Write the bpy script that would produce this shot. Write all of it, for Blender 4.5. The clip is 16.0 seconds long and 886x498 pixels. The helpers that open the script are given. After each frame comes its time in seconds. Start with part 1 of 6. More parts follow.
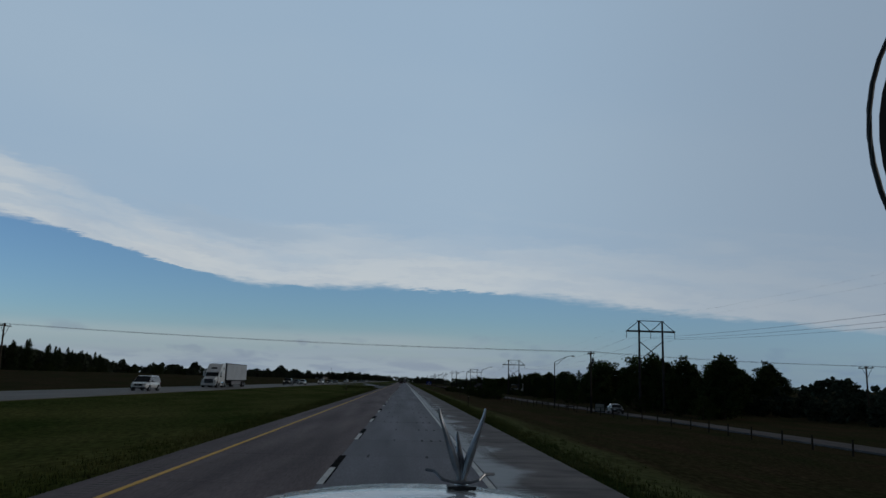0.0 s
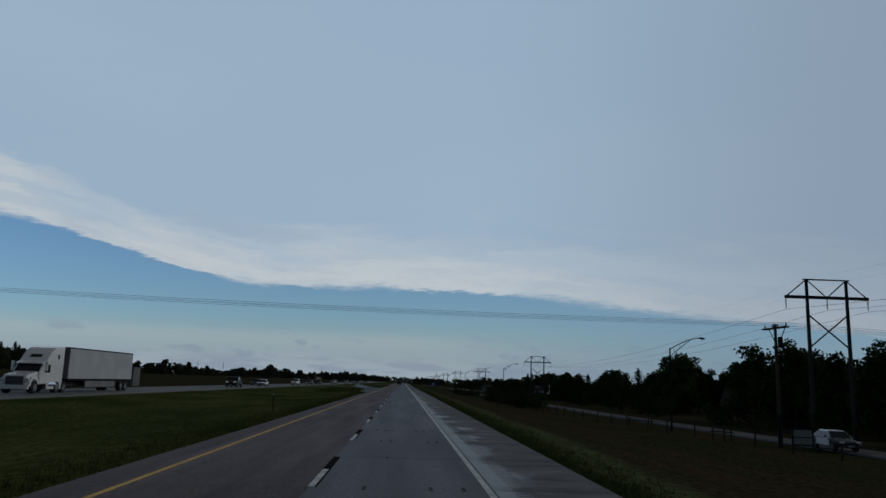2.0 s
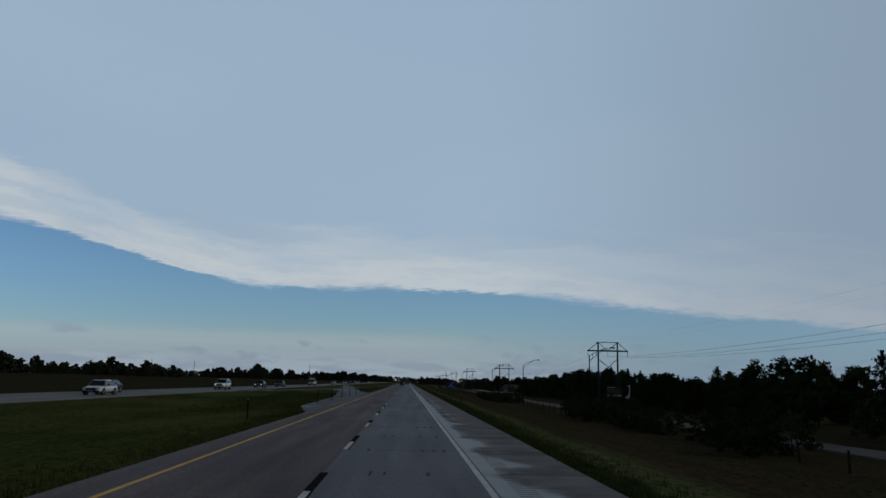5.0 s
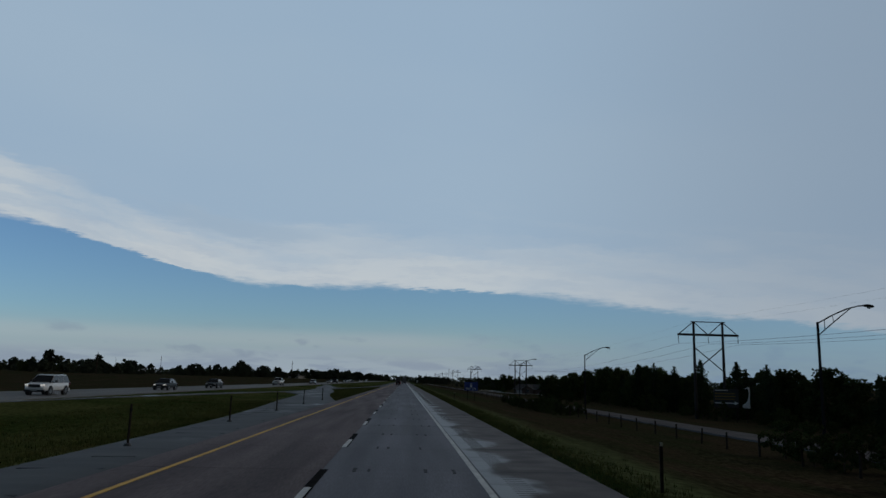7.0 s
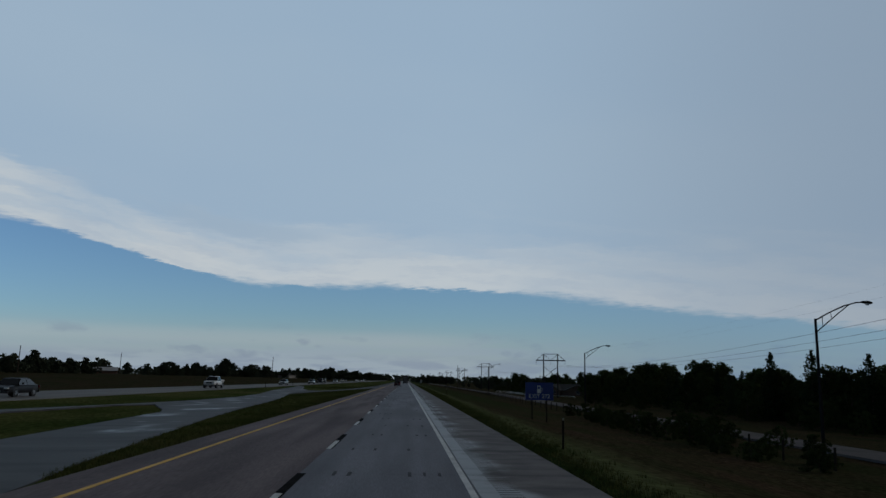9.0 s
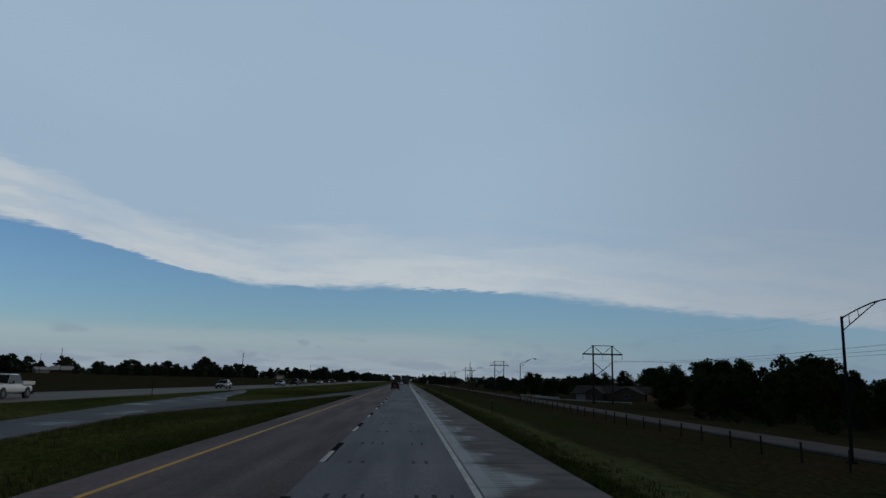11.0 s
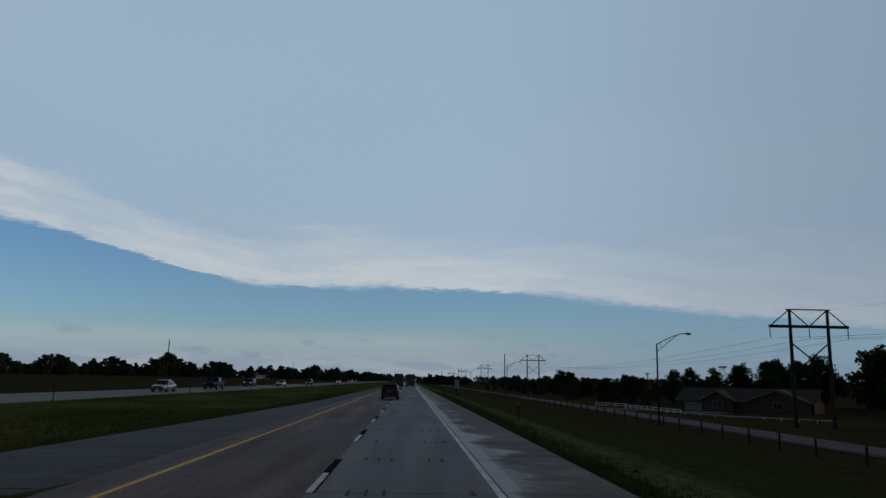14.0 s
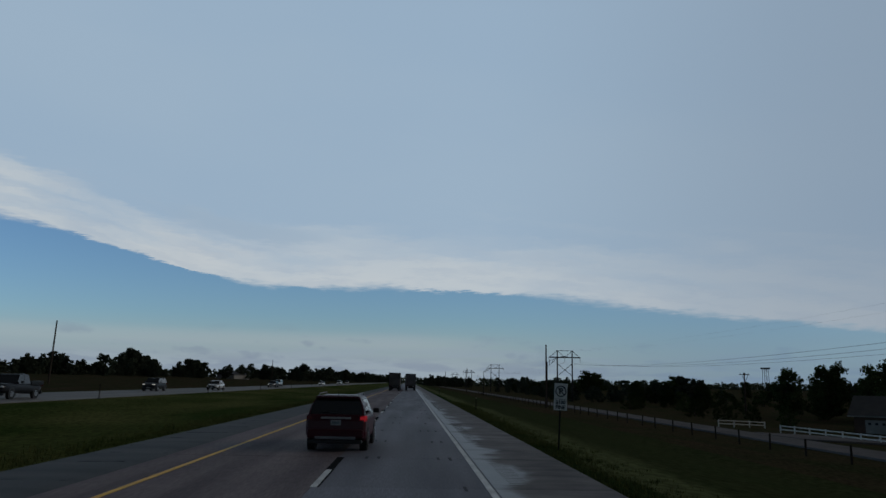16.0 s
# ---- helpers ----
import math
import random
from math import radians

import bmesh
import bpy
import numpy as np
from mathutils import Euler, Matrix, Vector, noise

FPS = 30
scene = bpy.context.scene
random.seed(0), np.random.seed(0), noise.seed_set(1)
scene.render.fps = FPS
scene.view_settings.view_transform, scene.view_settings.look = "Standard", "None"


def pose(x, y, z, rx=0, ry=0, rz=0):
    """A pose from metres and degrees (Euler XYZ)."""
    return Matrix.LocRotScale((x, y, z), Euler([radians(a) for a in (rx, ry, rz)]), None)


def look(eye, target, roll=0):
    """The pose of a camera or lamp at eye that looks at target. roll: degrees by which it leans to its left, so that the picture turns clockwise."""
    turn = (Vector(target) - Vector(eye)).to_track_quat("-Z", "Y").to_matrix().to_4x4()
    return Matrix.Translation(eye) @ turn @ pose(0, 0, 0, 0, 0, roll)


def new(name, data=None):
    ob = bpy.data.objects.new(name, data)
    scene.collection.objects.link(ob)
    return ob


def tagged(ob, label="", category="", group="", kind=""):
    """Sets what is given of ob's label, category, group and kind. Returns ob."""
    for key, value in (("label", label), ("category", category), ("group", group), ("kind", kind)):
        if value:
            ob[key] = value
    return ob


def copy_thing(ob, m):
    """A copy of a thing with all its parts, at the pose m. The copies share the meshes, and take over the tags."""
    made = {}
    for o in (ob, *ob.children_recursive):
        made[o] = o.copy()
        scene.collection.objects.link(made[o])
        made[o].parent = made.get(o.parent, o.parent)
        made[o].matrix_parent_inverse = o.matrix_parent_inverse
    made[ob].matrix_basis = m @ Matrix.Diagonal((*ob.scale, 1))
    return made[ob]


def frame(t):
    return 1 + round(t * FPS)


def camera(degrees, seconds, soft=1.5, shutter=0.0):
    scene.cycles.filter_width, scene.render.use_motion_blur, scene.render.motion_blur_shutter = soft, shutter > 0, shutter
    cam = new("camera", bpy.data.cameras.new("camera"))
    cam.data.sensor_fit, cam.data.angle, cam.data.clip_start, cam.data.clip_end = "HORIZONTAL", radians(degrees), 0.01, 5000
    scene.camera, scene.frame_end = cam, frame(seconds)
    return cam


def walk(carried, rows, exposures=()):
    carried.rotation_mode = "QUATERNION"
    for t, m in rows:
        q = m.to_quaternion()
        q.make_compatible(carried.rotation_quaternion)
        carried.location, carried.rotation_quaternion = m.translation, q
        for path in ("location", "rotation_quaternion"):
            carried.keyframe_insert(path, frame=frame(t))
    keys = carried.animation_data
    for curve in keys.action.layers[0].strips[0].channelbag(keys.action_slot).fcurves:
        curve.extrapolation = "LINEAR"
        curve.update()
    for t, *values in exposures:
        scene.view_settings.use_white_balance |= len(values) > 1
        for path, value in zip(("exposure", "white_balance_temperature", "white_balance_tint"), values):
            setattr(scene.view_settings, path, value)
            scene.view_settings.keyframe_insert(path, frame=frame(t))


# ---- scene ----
cam = camera(61.2, 16.0)


def facing(x, y, z, right, up, lean):
    """The pose of the camera: degrees to the right of the road, upwards, and of lean to its left."""
    a, b = radians(right), radians(up)
    return look((x, y, z), (x + math.sin(a) * math.cos(b), y + math.cos(a) * math.cos(b), z + math.sin(b)), lean)


ROWS = [
    (0, 1.691, -16.44, 2.182, 2.65, 10.04, 1.50),
    (0.5, 1.676, -0.46, 2.158, 2.68, 10.09, 1.66),
    (1, 1.719, 14.96, 2.160, 2.70, 10.02, 1.63),
    (1.5, 1.730, 30.26, 2.162, 2.81, 9.96, 1.66),
    (2, 1.773, 45.02, 2.159, 2.71, 10.10, 1.69),
    (2.5, 1.890, 60.63, 2.160, 2.83, 10.00, 1.51),
    (3, 2.036, 73.50, 2.153, 2.67, 9.87, 1.37),
    (3.5, 1.985, 89.58, 2.150, 2.66, 9.97, 1.31),
    (4, 1.942, 104.62, 2.152, 2.50, 10.06, 1.16),
    (6.5, 1.791, 179.29, 2.140, 2.61, 10.08, 1.20),
    (7, 1.834, 194.64, 2.147, 2.71, 10.00, 1.31),
    (7.5, 1.966, 210.24, 2.151, 2.95, 9.97, 1.28),
    (8, 2.011, 225.61, 2.090, 3.02, 10.12, 1.22),
    (8.5, 2.069, 240.94, 2.149, 2.90, 10.02, 1.01),
    (9, 2.277, 256.68, 2.118, 2.61, 9.95, 1.09),
    (11.5, 2.131, 335.57, 2.180, 2.56, 9.99, 1.04),
    (12, 2.091, 350.18, 2.157, 2.36, 9.95, 0.89),
    (12.5, 2.031, 365.85, 2.147, 2.25, 9.95, 1.23),
    (13, 1.947, 381.36, 2.146, 2.13, 10.00, 1.19),
    (13.5, 1.821, 396.49, 2.142, 2.42, 10.03, 1.04),
    (14, 1.847, 411.88, 2.118, 2.31, 9.98, 0.95),
    (14.5, 1.743, 427.12, 2.143, 2.57, 9.96, 1.01),
    (15, 1.749, 442.22, 2.137, 2.78, 10.07, 1.30),
    (15.5, 1.864, 456.86, 2.149, 2.64, 9.97, 1.31),
    (16, 1.896, 471.61, 2.159, 2.26, 10.09, 1.23),
]
walk(cam, [(t, facing(*row)) for t, *row in ROWS])

# ---- light ----
world = bpy.data.worlds.new("sky")
scene.world = world
world.use_nodes = True
SUN_UP, SUN_TURN = 24.0, 90.0  # degrees above the horizon, and to the right of the road


def build_sky():
    nt = world.node_tree
    nt.nodes.clear()
    N = nt.nodes.new

    def link(a, b):
        nt.links.new(a, b)

    def val(op, a, b=None, c=None):
        n = N("ShaderNodeMath")
        n.operation = op
        for i, v in enumerate((a, b, c)):
            if v is None:
                continue
            if isinstance(v, (int, float)):
                n.inputs[i].default_value = v
            else:
                link(v, n.inputs[i])
        return n.outputs[0]

    def step(v, lo, hi, smooth=True):
        n = N("ShaderNodeMapRange")
        n.interpolation_type = "SMOOTHSTEP" if smooth else "LINEAR"
        link(v, n.inputs[0])
        n.inputs[1].default_value, n.inputs[2].default_value = lo, hi
        return n.outputs[0]

    def mix(f, a, b):
        n = N("ShaderNodeMix")
        n.data_type = "RGBA"
        if isinstance(f, (int, float)):
            n.inputs[0].default_value = f
        else:
            link(f, n.inputs[0])
        for sock, v in ((n.inputs[6], a), (n.inputs[7], b)):
            if isinstance(v, tuple):
                sock.default_value = (*v, 1)
            else:
                link(v, sock)
        return n.outputs[2]

    coord = N("ShaderNodeTexCoord").outputs["Generated"]
    sep = N("ShaderNodeSeparateXYZ")
    link(coord, sep.inputs[0])
    x, y, z = sep.outputs

    def cloud_noise(scale, stretch, detail=5.0, shift=0.0):
        m = N("ShaderNodeMapping")
        link(coord, m.inputs[0])
        m.inputs["Location"].default_value = (shift, shift * 0.7, 0)
        m.inputs["Scale"].default_value = (1, 1, stretch)
        n = N("ShaderNodeTexNoise")
        n.inputs["Scale"].default_value = scale
        n.inputs["Detail"].default_value = detail
        link(m.outputs[0], n.inputs["Vector"])
        return n.outputs["Fac"]

    sky = N("ShaderNodeTexSky")
    sky.sky_type = "NISHITA"
    sky.sun_disc = False
    sky.sun_elevation, sky.sun_rotation = radians(SUN_UP), radians(SUN_TURN)
    sky.air_density, sky.dust_density, sky.ozone_density = 1.0, 0.6, 2.0
    scaled = N("ShaderNodeMix")
    scaled.data_type, scaled.blend_type = "RGBA", "MULTIPLY"
    scaled.inputs[0].default_value = 1
    link(sky.outputs[0], scaled.inputs[6])
    scaled.inputs[7].default_value = (SKY_GAIN * 0.71, SKY_GAIN * 0.95, SKY_GAIN * 1.20, 1)
    clear = scaled.outputs[2]
    # pale haze and small torn clouds low over the horizon
    low = val("MULTIPLY", step(cloud_noise(9, 9, 6, 3.1), 0.47, 0.66), step(z, 0.075, 0.02))
    clear = mix(val("MULTIPLY", low, 0.6), clear, (0.25, 0.32, 0.41))
    haze = val("MULTIPLY", step(z, 0.085, 0.006), val("ADD", 0.45, val("MULTIPLY", step(x, 0.50, -0.05), 0.55)))
    clear = mix(haze, clear, (0.300, 0.365, 0.425))
    glow = val("MULTIPLY", val("MULTIPLY", step(z, 0.036, 0.048), step(z, 0.066, 0.052)), step(x, 0.16, -0.02))
    clear = mix(val("MULTIPLY", glow, 0.22), clear, (0.42, 0.45, 0.47))
    puff = val("MULTIPLY", step(cloud_noise(15, 3, 6, 8.0), 0.57, 0.75), val("MULTIPLY", step(z, 0.012, 0.03), step(z, 0.075, 0.045)))
    clear = mix(val("MULTIPLY", puff, 0.5), clear, (0.19, 0.25, 0.335))
    # a few small ragged grey clouds of their own, by bearing, height, width and depth
    torn = val("SUBTRACT", cloud_noise(40, 2, 6, 5.2), 0.5)
    for px, pz, w, h in ((0.137, 0.036, 0.016, 0.0045), (-0.135, 0.046, 0.009, 0.0035), (-0.115, 0.040, 0.007, 0.003), (-0.28, 0.033, 0.040, 0.005), (-0.20, 0.028, 0.028, 0.005)):
        dx, dz = val("DIVIDE", val("SUBTRACT", x, px), w), val("DIVIDE", val("SUBTRACT", z, pz), h)
        d = val("ADD", val("ADD", val("MULTIPLY", dx, dx), val("MULTIPLY", dz, dz)), val("MULTIPLY", torn, 9.0))
        clear = mix(val("MULTIPLY", step(d, 1.8, -0.8), 0.42), clear, (0.185, 0.235, 0.32))
    bank = val("MULTIPLY", step(cloud_noise(14, 6, 5, 4.4), 0.42, 0.58), val("MULTIPLY", step(z, 0.0, 0.012), step(z, 0.036, 0.018)))
    clear = mix(val("MULTIPLY", bank, 0.55), clear, (0.20, 0.25, 0.335))
    clear = mix(val("MULTIPLY", step(x, 0.02, 0.45), 0.6), clear, (0.142, 0.235, 0.345))
    # the cloud deck: its edge slants down to the right
    rag = val("SUBTRACT", cloud_noise(7, 2.5, 6), 0.5)
    fine = val("SUBTRACT", cloud_noise(28, 5, 6, 1.7), 0.5)
    edge = val("SUBTRACT", 0.1165, val("MULTIPLY", x, 0.070))
    edge = val("ADD", edge, val("MULTIPLY", val("MAXIMUM", val("SUBTRACT", -0.22, x), 0.0), 0.122))
    edge = val("SUBTRACT", edge, val("MULTIPLY", val("MULTIPLY", step(x, -0.44, -0.28), step(x, 0.16, -0.22)), 0.010))
    edge = val("ADD", edge, val("MULTIPLY", step(x, -0.20, 0.06), 0.0095))
    edge = val("SUBTRACT", edge, val("MULTIPLY", val("MAXIMUM", val("SUBTRACT", x, 0.13), 0.0), 0.047))
    wisp = val("SUBTRACT", cloud_noise(70, 7, 6, 2.3), 0.5)
    edge = val("ADD", edge, val("ADD", val("MULTIPLY", rag, 0.018), val("ADD", val("MULTIPLY", fine, 0.016), val("MULTIPLY", wisp, 0.010))))
    over = val("SUBTRACT", z, edge)
    thin = step(cloud_noise(6, 1.5, 3, 6.1), 0.40, 0.62)
    mask = step(val("DIVIDE", over, val("ADD", 0.35, val("MULTIPLY", thin, 1.6))), -0.003, 0.005)
    # streaks that run along the deck's edge
    flow = N("ShaderNodeCombineXYZ")
    link(x, flow.inputs[0]), link(y, flow.inputs[1]), link(val("MULTIPLY", over, 7.0), flow.inputs[2])

    def along(scale, detail):
        n = N("ShaderNodeTexNoise")
        n.inputs["Scale"].default_value, n.inputs["Detail"].default_value = scale, detail
        link(flow.outputs[0], n.inputs["Vector"])
        return n.outputs["Fac"]
    streak = along(4.2, 7)
    depth = val("ADD", over, val("MULTIPLY", val("SUBTRACT", streak, 0.5), 0.15))
    depth = val("MULTIPLY", depth, val("ADD", 1.0, val("MULTIPLY", step(x, -0.12, -0.42), 0.7)))
    deck = mix(step(depth, 0.0, 0.105), DECK_EDGE, DECK)
    wispy = val("MULTIPLY", step(along(13, 7), 0.46, 0.68), step(over, 0.10, 0.02))
    deck = mix(val("MULTIPLY", wispy, 0.35), deck, (0.36, 0.43, 0.52))
    gx, gz = val("DIVIDE", val("SUBTRACT", x, -0.225), 0.115), val("DIVIDE", val("SUBTRACT", over, 0.066), 0.013)
    gap = val("ADD", val("ADD", val("MULTIPLY", gx, gx), val("MULTIPLY", gz, gz)), val("MULTIPLY", val("SUBTRACT", streak, 0.5), 3.0))
    deck = mix(val("MULTIPLY", step(gap, 1.3, 0.0), 0.75), deck, (0.315, 0.415, 0.525))
    soft = cloud_noise(1.6, 3, 4, 9.0)
    deck = mix(val("MULTIPLY", step(soft, 0.35, 0.7), 0.35), deck, DECK_PALE)
    # overhead and behind, out of view, the deck is darkened to dim the ground
    unseen = val("MAXIMUM", step(z, 0.46, 0.74), step(y, 0.55, -0.15))
    deck = mix(val("MULTIPLY", step(x, 0.05, 0.60), 0.55), deck, (0.20, 0.255, 0.33))
    deck = mix(unseen, deck, DECK_UNSEEN)
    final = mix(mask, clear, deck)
    # below the horizon: dark land
    final = mix(step(z, 0.0, -0.02), final, (0.03, 0.035, 0.03))
    bg = N("ShaderNodeBackground")
    link(final, bg.inputs[0])
    bg.inputs[1].default_value = 1.0
    out = N("ShaderNodeOutputWorld")
    link(bg.outputs[0], out.inputs[0])


SKY_GAIN = 0.075
DECK_EDGE, DECK, DECK_PALE = (0.515, 0.560, 0.590), (0.305, 0.418, 0.545), (0.355, 0.458, 0.560)
# tone of the deck out of view, set low to dim the ground
DECK_UNSEEN = (0.036, 0.044, 0.054)
build_sky()

sun = new("sun", bpy.data.lights.new("sun", "SUN"))
sun.data.energy, sun.data.angle, sun.data.color = 0.5, radians(14), (1.0, 0.93, 0.84)
_a, _b = radians(SUN_TURN), radians(SUN_UP)
sun.matrix_world = look((0, 0, 50), (-math.sin(_a) * math.cos(_b), -math.cos(_a) * math.cos(_b), 50 - math.sin(_b)))


# ---- materials ----
def material(name, base, other=None, scale=4.0, fine=60.0, rough=0.8, spread=0.1, metal=0.0, bump=0.0, where="object",
             vary=0.0, wet=0.0, wet_scale=0.4, stretch=(1, 1, 1), emit=None, coat=0.0, shine=0.5):
    """A surface with variation at two scales. where: "world" lays the pattern in the place, "object" on the thing.
    vary: how much one object differs from the next; wet: share of the surface that is wet and smooth."""
    m = bpy.data.materials.new(name)
    m.use_nodes = True
    nt = m.node_tree
    b = nt.nodes["Principled BSDF"]
    N, L = nt.nodes.new, nt.links.new
    if where == "world":
        vec = N("ShaderNodeNewGeometry").outputs["Position"]
    else:
        vec = N("ShaderNodeTexCoord").outputs["Object"]
    mp = N("ShaderNodeMapping")
    mp.inputs["Scale"].default_value = stretch
    L(vec, mp.inputs[0])
    vec = mp.outputs[0]

    def noise_at(s, detail=4.0):
        n = N("ShaderNodeTexNoise")
        n.inputs["Scale"].default_value, n.inputs["Detail"].default_value = s, detail
        L(vec, n.inputs["Vector"])
        return n.outputs["Fac"]

    def ranged(v, a, c, lo, hi):
        n = N("ShaderNodeMapRange")
        n.inputs[1].default_value, n.inputs[2].default_value, n.inputs[3].default_value, n.inputs[4].default_value = a, c, lo, hi
        L(v, n.inputs[0])
        return n.outputs[0]

    other = other or tuple(v * 0.7 for v in base)
    big, small = noise_at(scale), noise_at(fine, 3.0)
    mixer = N("ShaderNodeMix")
    mixer.data_type = "RGBA"
    L(ranged(big, 0.35, 0.65, 0, 1), mixer.inputs[0])
    mixer.inputs[6].default_value, mixer.inputs[7].default_value = (*base, 1), (*other, 1)
    tone = N("ShaderNodeHueSaturation")
    L(mixer.outputs[2], tone.inputs["Color"])
    value = ranged(small, 0.3, 0.7, 1 - spread, 1 + spread)
    if vary:
        info = N("ShaderNodeObjectInfo")
        v = ranged(info.outputs["Random"], 0, 1, 1 - vary, 1 + vary)
        mul = N("ShaderNodeMath")
        mul.operation = "MULTIPLY"
        L(value, mul.inputs[0]), L(v, mul.inputs[1])
        value = mul.outputs[0]
    L(value, tone.inputs["Value"])
    colour = tone.outputs[0]
    r = ranged(small, 0.3, 0.7, max(rough - 0.08, 0.02), min(rough + 0.08, 1))
    if wet:
        w = N("ShaderNodeMapRange")
        w.interpolation_type = "SMOOTHSTEP"
        at = 0.78 - 0.5 * wet
        w.inputs[1].default_value, w.inputs[2].default_value = at - 0.07, at + 0.09
        wm = N("ShaderNodeMapping")
        wm.inputs["Scale"].default_value = (1.0, 0.55, 1)
        L(N("ShaderNodeNewGeometry").outputs["Position"], wm.inputs[0])
        wn = N("ShaderNodeTexNoise")
        wn.inputs["Scale"].default_value, wn.inputs["Detail"].default_value = wet_scale, 5
        L(wm.outputs[0], wn.inputs["Vector"])
        L(wn.outputs["Fac"], w.inputs[0])
        rm = N("ShaderNodeMix")
        L(w.outputs[0], rm.inputs[0]), L(r, rm.inputs[2])
        rm.inputs[3].default_value = 0.36
        r = rm.outputs[0]
        cm = N("ShaderNodeMix")
        cm.data_type, cm.blend_type = "RGBA", "MULTIPLY"
        cm.inputs[7].default_value = (0.6, 0.6, 0.62, 1)
        L(w.outputs[0], cm.inputs[0]), L(colour, cm.inputs[6])
        colour = cm.outputs[2]
    L(colour, b.inputs["Base Color"])
    L(r, b.inputs["Roughness"])
    b.inputs["Metallic"].default_value = metal
    b.inputs["Specular IOR Level"].default_value = shine
    if shine < 0.1:
        b.inputs["IOR"].default_value = 1.03
    b.inputs["Coat Weight"].default_value = coat
    if bump:
        bp = N("ShaderNodeBump")
        bp.inputs["Strength"].default_value, bp.inputs["Distance"].default_value = 0.6, bump
        L(small, bp.inputs["Height"])
        L(bp.outputs[0], b.inputs["Normal"])
    if emit:
        b.inputs["Emission Color"].default_value = (*emit[:3], 1)
        b.inputs["Emission Strength"].default_value = emit[3]
    return m


